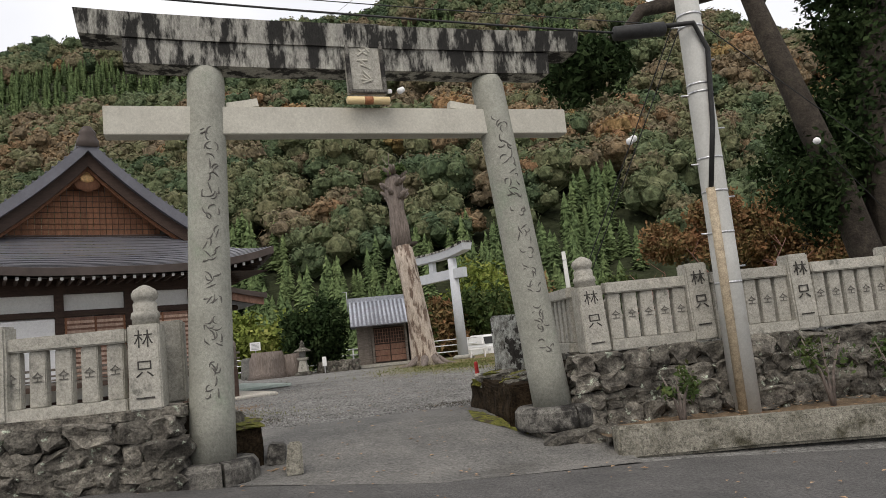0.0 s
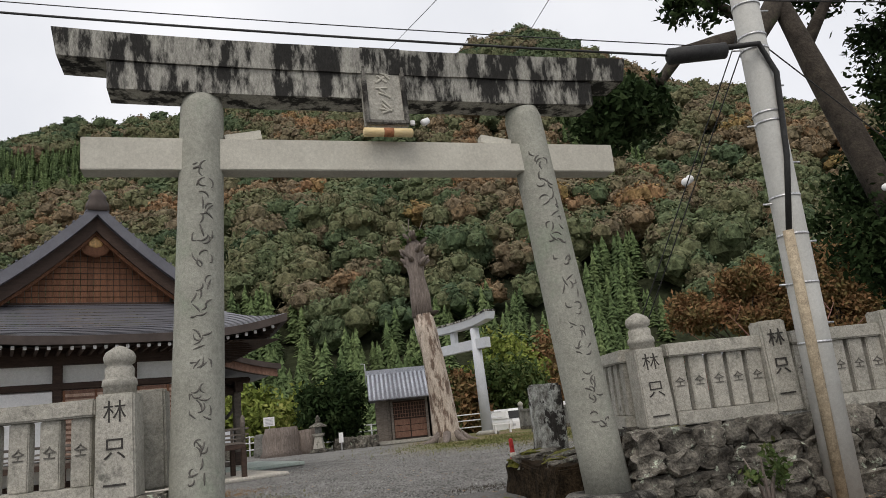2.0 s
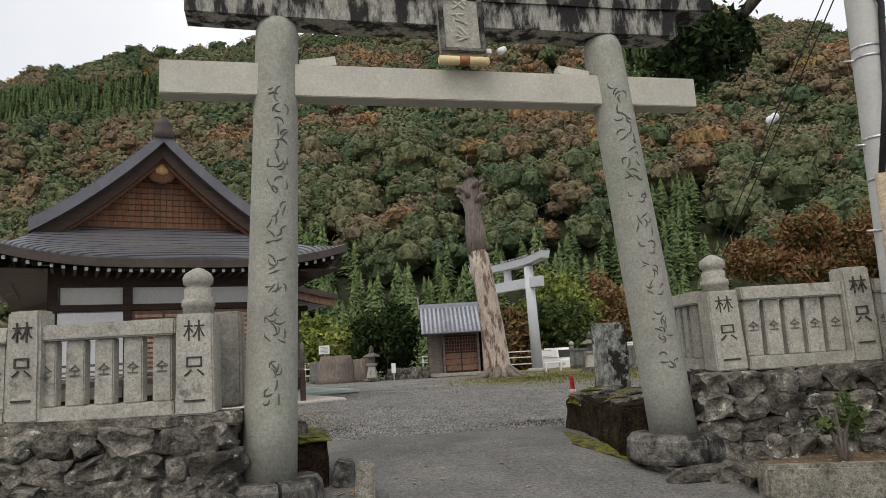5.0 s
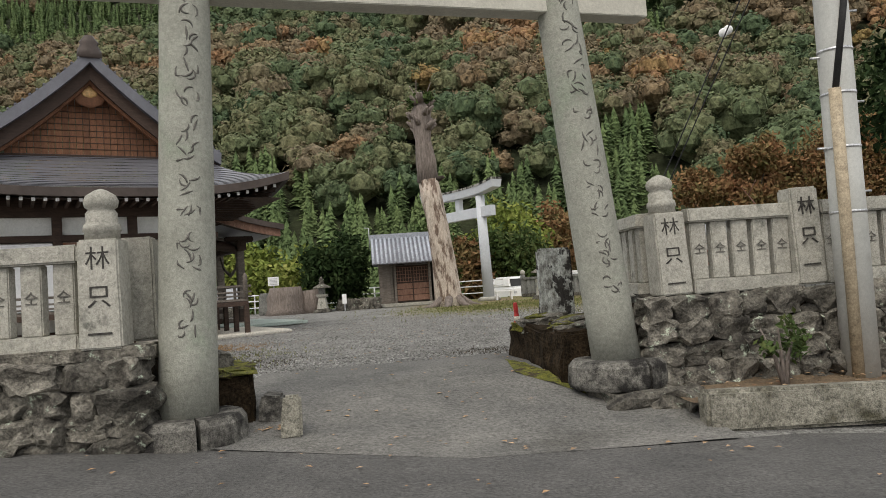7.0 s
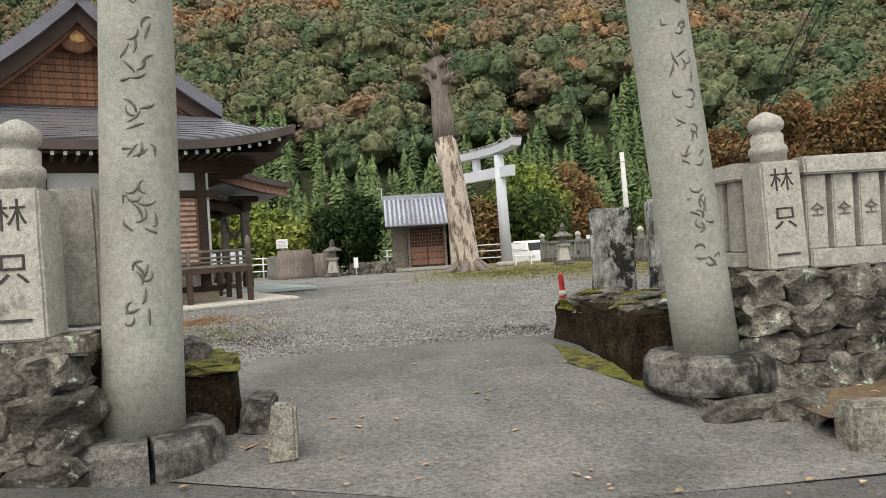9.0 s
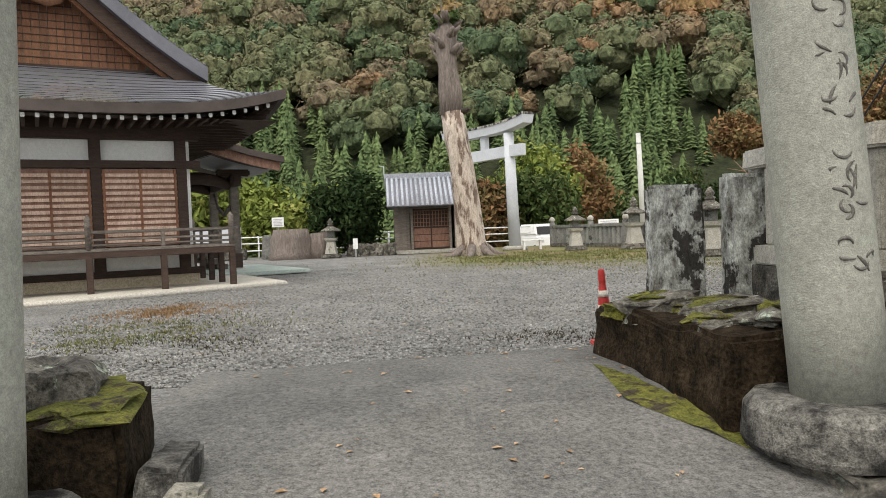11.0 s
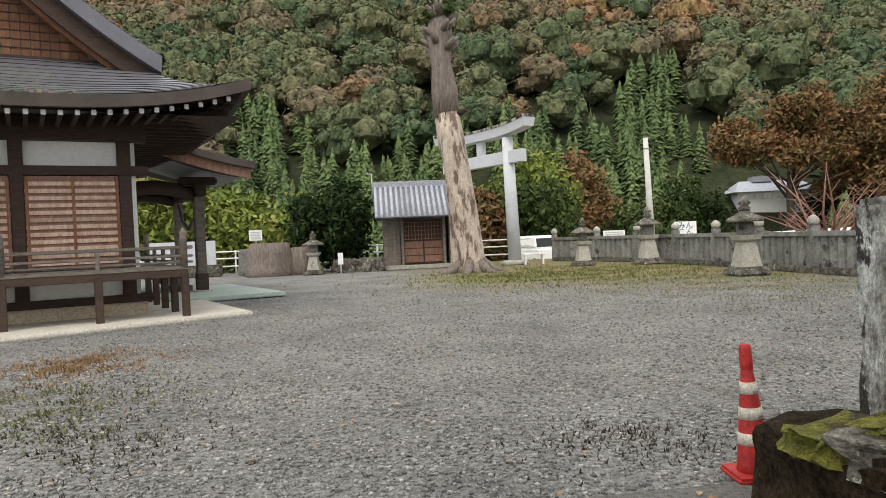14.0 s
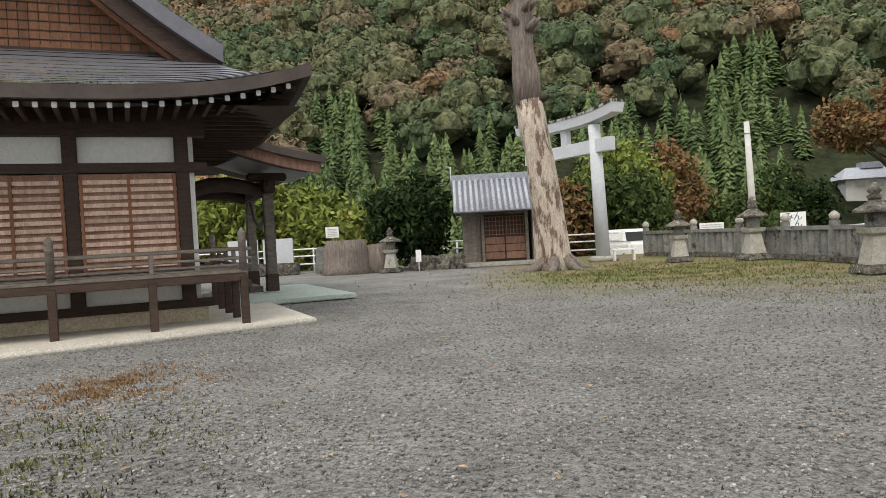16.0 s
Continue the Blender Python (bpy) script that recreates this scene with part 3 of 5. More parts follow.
part("bracket", box(0.05, 0.03, 0.05, WHITE, 0.006), spot, pose(-0.02, 0, -0.02))


def ring_sector(r, h, a0, a1, mat, seed):
    """A wedge of a round base stone."""
    n = 14
    verts, faces = [], []
    for z, k in ((0, 0.98), (h * 0.15, 1.02), (h * 0.8, 1.0), (h, 0.9)):
        for i in range(n + 1):
            a = radians(a0 + (a1 - a0) * i / n)
            q = r * k * (1 + 0.05 * noise.noise(Vector((math.cos(a) * 2, math.sin(a) * 2, z * 3 + seed))))
            verts.append((q * math.cos(a), q * math.sin(a), z))
    w = n + 1
    for j in range(3):
        for i in range(n):
            faces.append((j * w + i, j * w + i + 1, (j + 1) * w + i + 1, (j + 1) * w + i))
    c0 = len(verts)
    verts += [(0, 0, 0), (0, 0, h)]
    for i in range(n):
        faces.append((3 * w + i, 3 * w + i + 1, c0 + 1))
    faces += [(c0, 0, w, 2 * w, 3 * w, c0 + 1), (c0, c0 + 1, 3 * w + n, 2 * w + n, w + n, n)]
    return mesh_data(verts, faces, mat)


for name, x, z, h in (("left", -1.81, 0.02, 0.27), ("right", 2.07, 0.12, 0.26)):
    base = empty("pillar_base", GATE @ pose(x, 0, z), "round base stone in two halves, black-stained", "base stone", "base stones of the gate")
    part("half", ring_sector(0.46, h, -78, 98, STONE_BASE, 1), base)
    part("half", ring_sector(0.46, h, 102, 278, STONE_BASE, 5), base)

ROCKS = [rock(STONE_DARK, s) for s in range(8)]
pad = empty("footing_stones", GATE @ pose(2.15, -0.3, -0.05), "cracked flat footing stones under the gate base", "footing")
for i, (x, y, s) in enumerate(((-0.05, 0.05, (0.85, 0.6, 0.3)), (0.25, -0.2, (0.55, 0.42, 0.28)), (0.0, 0.35, (0.8, 0.7, 0.3)))):
    part("stone", ROCKS[i], pad, pose(x, y, 0.02, 0, 0, i * 50) @ Matrix.Diagonal((*s, 1)))

# ---- fences ----
CAP = [(0.13, 0.0), (0.13, 0.07), (0.142, 0.08), (0.135, 0.13), (0.115, 0.15), (0.118, 0.22), (0.095, 0.25), (0.122, 0.27), (0.13, 0.32), (0.11, 0.36), (0.05, 0.4), (0.01, 0.415)]
GLYPH = {s: text_mesh(s, 0.19, INK) for s in "林只一"}
GLYPH_S = text_mesh("仝", 0.11, ENGRAVED)


def capped_post(m, label, group, writing=True, turn=0):
    p = empty("fence_post", m, label, "stone post", group)
    part("shaft", box(0.32, 0.32, 0.84, GRANITE, 0.015, 0.006, (0.93, 0.93), 2, 3), p)
    part("cap", lathe(CAP, GRANITE, 20), p, pose(0, 0, 0.83))
    if writing:
        for i, s in enumerate("林只一"):
            part("carved_character", GLYPH[s], p, pose(0.0, -0.163 + 0.008 * (2 - i) * 0.8, 0.68 - i * 0.29, 89, 0, 0))
    return p


def plain_post(m, h, label, group, writing=True):
    p = empty("fence_post", m, label, "stone post", group)
    part("shaft", box(0.3, 0.26, h, GRANITE, 0.02, 0.01, (0.97, 0.95), 2, 5), p)
    if writing:
        for i, s in enumerate("林只一"):
            part("carved_character", GLYPH[s], p, pose(0.0, -0.138, h - 0.2 - i * 0.29, 89.5, 0, 0))
    return p


def fence_bay(p0, p1, z, n, label, group, glyph=True, hs=0.56):
    """A stone bay: sill, slats with a carved sign each, top rail."""
    a, b = Vector((*p0, z)), Vector((*p1, z))
    d = b - a
    ln = d.length
    bay = empty("fence_bay", pose(*a, 0, 0, math.degrees(math.atan2(d.y, d.x))), label, "stone fence", group)
    part("sill", box(ln, 0.26, 0.14, GRANITE, 0.012, 0.008, (1, 1), 2, 1), bay, pose(ln / 2, 0, 0))
    part("rail", box(ln, 0.2, 0.14, GRANITE, 0.015, 0.006, (1, 0.9), 2, 2), bay, pose(ln / 2, 0, 0.14 + hs))
    me = box(0.165, 0.11, hs, GRANITE, 0.01, 0.004, (1, 1), 1, 4)
    for i in range(n):
        x = ln * (i + 0.5) / n
        s = part("slat", me, bay, pose(x, 0, 0.14))
        if glyph:
            part("carved_character", GLYPH_S, s, pose(0, -0.06, hs * 0.52, 90, 0, 0))
    return bay


def stone_wall(name, m, length, height, depth, rows, seed, label, batter=0.0):
    """Random rubble: every stone an object of its own before a dark core."""
    w = empty(name, m, label, "stone wall", kind="structure")
    r = random.Random(seed)
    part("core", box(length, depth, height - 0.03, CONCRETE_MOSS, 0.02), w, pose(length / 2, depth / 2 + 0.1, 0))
    z = 0.0
    for j in range(rows):
        h = height / rows * r.uniform(0.9, 1.1)
        x = -0.05
        while x < length:
            k = h * r.uniform(1.1, 2.4)
            part("stone", ROCKS[r.randrange(8)], w, pose(x + k / 2, 0.1 + r.uniform(-0.03, 0.03) + batter * j, min(z + h / 2, height - h * 0.45), r.uniform(-9, 9), r.uniform(-9, 9), r.uniform(-12, 12)) @ Matrix.Diagonal((k * 1.06, 0.36, h * 1.12, 1)))
            x += k * 0.97
        z += height / rows
    return w


LG = "stone fence along the road"
capped_post(pose(-1.45, -0.17, 0.88, 0, 0, 6), "tall granite post with round cap and carved characters", LG)
plain_post(pose(-1.36, 0.3, 0.9, 0, 0, 8), 0.86, "granite post with an arched carved panel on top", LG, False)
stone_wall("wall_west", pose(-8.0, -0.32, 0.0), 6.8, 0.78, 0.6, 4, 2, "lichened rubble stone wall below the fence")
sill_l = thing("wall_coping", box(6.9, 0.42, 0.12, STONE_DARK, 0.02, 0.02, (1, 1), 5), pose(-4.55, -0.1, 0.77), "rough dark coping stones on the rubble wall", "coping", kind="structure")
for i in range(4):
    x1 = -1.63 - i * 1.4
    if i:
        plain_post(pose(x1 + 0.09, -0.12, 0.88), 0.95, "granite fence post with carved characters", LG)
    fence_bay((x1 - 1.28, -0.1), (x1 - 0.02 - (0.05 if i else 0), -0.1), 0.86, 5, "granite fence bay with five carved slats", LG)


def ry(x):
    return 1.14 + 0.06 * (x - 3.46)


capped_post(pose(3.46, ry(3.46), 0.94, 0, -2, 4) @ Matrix.Diagonal((1, 1, 0.95, 1)), "lichened granite corner post with round cap", LG)
stone_wall("wall_east", pose(3.15, 0.86, -0.12, 0, 0, 3.4), 10, 1.02, 0.6, 5, 5, "dark mossy rubble stone wall below the fence", 0.02)
for i in range(5):
    xa = 3.65 + i * 1.37
    fence_bay((xa, ry(xa)), (xa + 1.06, ry(xa + 1.06)), 0.93 + 0.012 * i, 5, "granite fence bay with five carved slats", LG)
    plain_post(pose(xa + 1.2, ry(xa + 1.2) - 0.02, 0.95, 0, -1.5, 4), 0.96, "lichened granite fence post with carved characters", LG)
fence_bay((3.3, 3.0), (3.32, 1.34), 0.93, 7, "granite fence bay turning into the yard", LG, False)
thing("wall_return", box(0.35, 1.9, 0.8, STONE_DARK, 0.03, 0.03, (1, 1), 4), pose(3.34, 2.2, 0.16), "dark stone footing of the fence return", "stone wall", kind="structure")

# kerb and planting strip before the right-hand wall
kerb = thing("kerb", box(11.0, 0.22, 0.34, CONCRETE_OLD, 0.03, 0.02, (1, 0.85), 6), pose(8.75, 0.02, -0.27, 0, 1.2, 0), "mossy stained concrete kerb of the planting strip", "kerb", kind="structure")
thing("planting_strip", strip(3.2, 14, 40, lambda x: 0.05, lambda x: 1.3, 6, lambda x, y: 0.06 + 0.05 * noise.noise(Vector((x, y * 2, 0))) + 0.05 * (y - 0.1) - 0.012 * (x - 4), material("leafy_soil", (0.12, 0.085, 0.055), (0.22, 0.16, 0.1), 5, 1.0, 0.9, 60, c=(0.26, 0.13, 0.07), c_scale=6, c_at=0.58)), Matrix(), "bare soil strip covered with fallen leaves", "planting strip", kind="structure")

# concrete blocks by the pillars
block = empty("mossy_block", pose(2.28, 1.25, 0.12, 0, 0, 9.5), "dark mossy concrete plinth beside the driveway", "plinth")
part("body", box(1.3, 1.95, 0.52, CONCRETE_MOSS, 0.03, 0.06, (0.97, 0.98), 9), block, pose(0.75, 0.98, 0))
for i, (x, y, s) in enumerate(((0.3, 1.55, 0.34), (0.5, 1.2, 0.3), (0.8, 0.9, 0.36), (0.35, 0.6, 0.25))):
    part("moss_cushion", rock(MOSS, i + 20, 3, 0.3), block, pose(x, y, 0.5, 0, 0, i * 40) @ Matrix.Diagonal((s * 1.3, s, 0.11, 1)), "yellow-green moss")
moss = thing("moss_patch", strip(1.95, 2.5, 16, lambda x: 0.9 + (2.5 - x) * 1.6, lambda x: 1.15 + (2.5 - x) * 2.9 - 0.12 * abs(noise.noise(Vector((x * 9, 0, 2)))), 16, lambda x, y: ground_z(x, y) + 0.018 + 0.03 * max(0, noise.noise(Vector((x * 6, y * 6, 1)))), MOSS), Matrix(), "yellow-green moss along the foot of the plinth", "moss", kind="stuff")


for i, (x, y, z, sx, sy, sz, a) in enumerate(((2.42, 2.6, 0.66, 0.5, 0.34, 0.16, 20), (2.75, 2.25, 0.66, 0.55, 0.4, 0.14, -15), (3.0, 1.75, 0.66, 0.5, 0.45, 0.16, 50), (2.55, 1.75, 0.64, 0.3, 0.26, 0.1, 0))):
    ls = empty("loose_stone", pose(x, y, z, 4, -5, a), "rough dark stone capped with yellow-green moss", "stone", "loose stones on the plinth")
    part("rock_body", rock(STONE_DARK, 40 + i, 3, 0.3), ls, Matrix.Diagonal((sx, sy, sz, 1)))
    part("moss_cap", rock(MOSS, 50 + i, 3, 0.4), ls, pose(-0.05, 0.04, sz * 0.42) @ Matrix.Diagonal((sx * 0.55, sy * 0.6, sz * 0.4, 1)), "yellow-green moss")


def slab_stone(m, w, d, h, label, seed):
    s = thing("stone_slab", box(w, d, h, material("lichened_slab", (0.11, 0.1, 0.085), (0.6, 0.62, 0.58), 9, 0.92, 0.8, 70, c=(0.04, 0.036, 0.032), c_scale=3.4, c_at=0.52, stretch=(1.2, 1.2, 0.75), soft=0.03, grain=0.6), 0.03, 0.02, (0.98, 0.9), 5, seed), m, label, "stone slab", "upright stones on the plinth")
    return s


slab_stone(pose(2.66, 2.95, 0.62, 0, 0, 6), 0.42, 0.2, 0.92, "upright stone slab mottled with white lichen", 2)
slab_stone(pose(3.2, 2.85, 0.62, 0, 0, 6), 0.42, 0.2, 0.98, "upright dark grey stone slab", 9)
lb = empty("mossy_block", pose(-0.95, 0.15, 0.05, 0, 0, 13), "mossy stained concrete plinth behind the gate pillar", "plinth")
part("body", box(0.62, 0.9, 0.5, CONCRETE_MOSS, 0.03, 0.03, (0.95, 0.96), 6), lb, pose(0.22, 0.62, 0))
part("moss_cushion", rock(MOSS, 31, 3, 0.3), lb, pose(0.33, 0.6, 0.5) @ Matrix.Diagonal((0.4, 0.7, 0.08, 1)), "brownish moss")
part("upper_stone", rock(STONE_DARK, 32, 3), lb, pose(0.1, 0.7, 0.56) @ Matrix.Diagonal((0.45, 0.5, 0.2, 1)))
thing("boundary_stone", box(0.17, 0.26, 0.34, CONCRETE_OLD, 0.02, 0.015, (0.85, 0.85), 4), pose(-0.1, 0.02, 0.04, -8, 3, 10), "small pale leaning boundary stone", "boundary stone")
thing("boundary_stone", box(0.2, 0.6, 0.24, STONE_BASE, 0.02, 0.015, (0.9, 0.95), 4), pose(-0.4, 0.7, 0.08, -4, 8, 8), "dark concrete kerb stone lying by the driveway", "boundary stone")

# traffic cone
cone = empty("traffic_cone", pose(2.26, 3.55, 0.25, 0, -3, 0) @ Matrix.Diagonal((0.7, 0.7, 0.92, 1)), "faded red traffic cone with white bands", "traffic cone")
part("base", box(0.36, 0.36, 0.04, CONE_RED, 0.015), cone)
part("body", lathe([(0.125, 0.03), (0.115, 0.08), (0.04, 0.56), (0.036, 0.6)], CONE_RED, 24), cone)
part("topper", lathe([(0.038, 0.56), (0.043, 0.57), (0.041, 0.67), (0.034, 0.69), (0.012, 0.695)], CONE_RED, 16), cone, None, "bright red cone topper")
for z in (0.18, 0.31, 0.44):
    part("band", lathe([(0.117 - 0.147 * (z - 0.08), z), (0.117 - 0.147 * (z - 0.02), z + 0.06)], PLATFORM, 24), cone, None, "dull white reflective band")

# ---- utility pole and wires ----
PB, PT = Vector((5.15, 0.92, 0.0)), Vector((4.83, 0.27, 7.6))
up = empty("utility_pole", Matrix(), "leaning pale concrete utility pole with steel bands", "utility pole")


def at_pole(z):
    return PB + (PT - PB) * (z / 7.6)


part("shaft", tube([PB, at_pole(2), at_pole(4), PT], [0.165, 0.155, 0.145, 0.125], CONCRETE_POLE, 24), up)
off = Vector((-0.1, -0.12, 0))
part("guard_pipe", tube([PB + off, at_pole(1.5) + off, at_pole(2.75) + off], [0.055] * 3, BROWN_PIPE, 12), up, None, "brown cable guard pipe")
part("cable", tube([at_pole(2.7) + off, at_pole(3.5) + Vector((0.02, -0.17, 0)), at_pole(4.4) + Vector((0.1, -0.16, 0)), at_pole(4.66) + Vector((-0.05, -0.2, 0.05)), at_pole(4.64) + Vector((-0.4, -0.2, 0.05))], [0.03] * 5, BLACK, 10), up, None, "black cable")
for z in (1.6, 2.2, 2.7, 3.1, 3.9, 4.0, 4.7, 4.85, 5.2, 5.5, 5.65, 6.1):
    p = at_pole(z)
    part("band", tube([p, p + Vector((0, 0, 0.025))], [0.168 - 0.004 * z] * 2, STEEL, 24), up)
for i in range(12):
    z = 1.8 + i * 0.42
    s = -1 if i % 2 else 1
    part("step_bolt", tube([at_pole(z), at_pole(z) + Vector((0.24 * s, 0, 0))], [0.011] * 2, STEEL, 8), up)
part("lamp_arm", tube([at_pole(5.8), at_pole(5.8) + Vector((-0.35, -0.12, 0.08))], [0.03] * 2, STEEL, 8), up)
part("street_lamp_head", box(0.5, 0.2, 0.13, WHITE, 0.03, top=(0.85, 0.8)), up, Matrix.Translation(at_pole(5.78) + Vector((-0.62, -0.14, 0.02))), "white street lamp housing")
part("splice_box", lathe([(0.05, -0.32), (0.085, -0.3), (0.085, 0.3), (0.05, 0.32)], BLACK, 14), up, Matrix.Translation(at_pole(4.6) + Vector((-0.72, -0.2, 0.05))) @ pose(0, 0, 0, 0, 88, 0), "black cable splice box")


def wire(a, b, sag, r=0.008, label="black overhead cable strung from the pole"):
    pts = []
    for i in range(25):
        u = i / 24
        pts.append(Vector(a).lerp(Vector(b), u) - Vector((0, 0, sag * 4 * u * (1 - u))))
    return thing("overhead_cable", tube(pts, [r] * 25, BLACK, 6), Matrix(), label, "cable", "overhead cables")


q = at_pole(4.6)
wire(q + Vector((-1.0, -0.2, 0.05)), (-14, 0.5, 8.0), 0.2, 0.013)
wire(at_pole(4.75), (-14, 0.5, 8.07), 0.2, 0.006)
wire(at_pole(5.6), (-14, 0.5, 8.75), 0.2, 0.013)
wire(at_pole(5.66), (-14, 0.5, 8.8), 0.17, 0.006)
coil = []
for i in range(420):
    u = 0.03 + 0.5 * i / 420
    c = at_pole(5.62).lerp(Vector((-14, 0.5, 8.76)), u) - Vector((0, 0, 0.2 * 4 * u * (1 - u)))
    coil.append(c + Vector((0, 0.04 * math.cos(i * 0.9), 0.04 * math.sin(i * 0.9))))
thing("cable_wrap", tube(coil, [0.003] * 420, BLACK, 4), Matrix(), "thin spiral wire wound round the overhead cable", "cable", "overhead cables")
wire((2.7, 1.0, 6.89), (-31.7, 340, 153.5), 0.0, 0.008, "thin grey wire running up to the mountain")
wire((3.69, 1.0, 6.82), (45.9, 340, 147.3), 0.0, 0.008, "thin grey wire running up to the mountain")
wire(at_pole(5.3), (22, 3, 6.4), 0.3, 0.008)
wire(at_pole(5.5), (22, 2, 7.4), 0.3, 0.008)
wire(at_pole(4.9), (16, 8, 1.5), 0.05, 0.008)
wire(at_pole(5.0) + Vector((-0.1, 0, 0)), (3.7, 2.7, 1.7), 0.0, 0.007)
wire(at_pole(4.9) + Vector((-0.05, 0, 0)), (3.82, 2.7, 1.75), 0.0, 0.007)
for x, y, z in ((4.37, 1.52, 3.63), (4.45, 1.58, 3.68)):
    thing("insulator_ball", lathe([(0.01, -0.05), (0.04, -0.03), (0.05, 0), (0.04, 0.03), (0.01, 0.05)], WHITE, 12), pose(x, y, z), "white porcelain insulator on the guy wire", "insulator", "insulators on the wires")
thing("insulator_ball", lathe([(0.01, -0.06), (0.05, -0.04), (0.065, 0), (0.05, 0.04), (0.01, 0.06)], WHITE, 12), pose(8.5, 4.0, 4.0), "white porcelain insulator on the guy wire", "insulator", "insulators on the wires")
wire((8.5, 4.0, 4.0), (12, 5.5, 1.2), 0.05, 0.007)

# ---- the shrine hall ----
HALL = pose(-4.648, 13.542, 0.24, 0, 0, 28.5)
hall = empty("shrine_hall", HALL, "dark timber shrine hall with blue-grey curved sheet roof", "shrine hall")
CX, BACK = -2.35, 9.0
BAY = 1.69
HALF, EAVE_Y = 4.25, -1.7
# plinth, white panels, posts, beams
part("stone_plinth", box(5.3, BACK, 0.3, material("tan_plinth", (0.42, 0.35, 0.25), (0.5, 0.43, 0.32), 2, 0.9, 0.3, 80), 0.02), hall, pose(CX, BACK / 2, 0))
part("wall", box(5.1, BACK - 0.1, 3.3, PLASTER, 0.0), hall, pose(CX, BACK / 2, 0.3), "white plaster wall")
for i in range(4):
    part("post", box(0.22, 0.22, 3.4, WOOD_DARK, 0.015), hall, pose(-i * BAY, 0, 0.28))
for i in range(1, 6):
    part("post", box(0.22, 0.22, 3.4, WOOD_DARK, 0.015), hall, pose(0, i * 1.75, 0.28))
for z, h, d in ((0.28, 0.14, 0.2), (2.57, 0.16, 0.27), (3.17, 0.5, 0.3), (0.72, 0.14, 0.2)):
    part("beam", box(5.5, d, h, WOOD_DARK, 0.012), hall, pose(CX, 0, z))
    part("beam", box(d, BACK, h, WOOD_DARK, 0.012), hall, pose(0, BACK / 2, z + 0.003))
slat = box(1.0, 0.03, 0.07, SLAT, 0.004)


def shutter(x0, x1, m, name="shutter"):
    w = x1 - x0
    s = part(name, box(w, 0.05, 1.62, SHUTTER, 0.004), hall, m @ pose((x0 + x1) / 2, 0, 0.93), "brown slatted timber shutter")
    for k in range(12):
        part("slat", slat, s, pose(0, -0.04, 0.08 + k * 0.125) @ Matrix.Diagonal((w, 1, 1, 1)))
    for x in (-w / 2 + 0.03, 0, w / 2 - 0.03):
        part("stile", box(0.05, 0.05, 1.6, WOOD_RED, 0.004), s, pose(x, -0.045, 0.01))


for i in range(2):
    shutter(-i * BAY - BAY + 0.11, -i * BAY - 0.11, pose(0, -0.06, 0))
part("paper_screen", box(BAY - 0.22, 0.05, 1.6, WHITE, 0.004), hall, pose(-2.5 * BAY, -0.06, 0.93), "white paper screen in a timber frame")
for i in range(4):
    shutter(i * 1.75 + 0.11, i * 1.75 + 1.64, pose(0.06, 0, 0, 0, 0, 90), "side_shutter")
# veranda
deck_z = 0.84
VX, VY, VS = 0.74, -1.23, 1.352
for k in range(6):
    part("deck_board", box(8.6, 0.21, 0.06, WOOD_GREY, 0.008), hall, pose(VX - 4.25, VY + 0.06 + k * 0.215, deck_z + 0.01), "weathered grey veranda board")
for k in range(4):
    part("deck_board", box(0.17, 3.9, 0.057, WOOD_GREY, 0.008), hall, pose(0.2 + k * 0.18, 2.0, deck_z + 0.01))
part("deck_beam", box(8.6, 0.1, 0.12, WOOD_DARK, 0.008), hall, pose(VX - 4.25, VY, deck_z - 0.115))
part("deck_beam", box(0.1, 5.2, 0.12, WOOD_DARK, 0.008), hall, pose(VX, VY + 2.65, deck_z - 0.112))
for x, y in [(VX - i * VS, VY) for i in range(6)] + [(VX, VY + i * 1.06) for i in range(1, 5)]:
    part("deck_post", box(0.12, 0.12, deck_z - 0.07, WOOD_DARK, 0.01), hall, pose(x, y, 0.02))
    part("rail_post", box(0.07, 0.07, 0.3, WOOD_GREY, 0.01), hall, pose(x, y, deck_z + 0.07))
for z, h in ((0.07, 0.04), (0.17, 0.045), (0.31, 0.06)):
    part("handrail", box(8.7, 0.06, h, WOOD_GREY, 0.012), hall, pose(VX - 4.2, VY, deck_z + 0.05 + z))
    part("handrail", box(0.06, 5.3, h, WOOD_GREY, 0.012), hall, pose(VX, VY + 2.6, deck_z + 0.053 + z))
for x, y in ((VX, VY), (VX - 2 * VS, VY), (VX - 4 * VS, VY), (VX, VY + 4.24)):
    part("newel", lathe([(0.06, 0), (0.06, 0.45), (0.075, 0.48), (0.05, 0.5), (0.065, 0.56), (0.06, 0.6), (0.01, 0.68)], WOOD_GREY, 12), hall, pose(x, y, deck_z + 0.05), "grey timber newel with onion finial")
plat = empty("platform", HALL @ pose(0, 0, 0), "pale concrete apron round the shrine hall", "platform", kind="structure")
part("slab", strip(-9, 1.75, 4, lambda x: -1.43 + 0.18 * (x - 1.75), lambda x: 8.0, 2, lambda x, y: 0.05, PLATFORM), plat)
part("edge", tube([(-9, -3.385, 0.0), (1.77, -1.45, 0.0)], [0.06] * 2, PLATFORM, 8), plat)
part("edge", tube([(1.77, -1.45, 0.0), (1.77, 8, 0.0)], [0.06] * 2, PLATFORM, 8), plat)
part("porch_slab", box(2.6, 5.2, 0.1, GREEN_SLAB, 0.02), plat, pose(2.4, 5.1, -0.01), "green-grey porch slab")


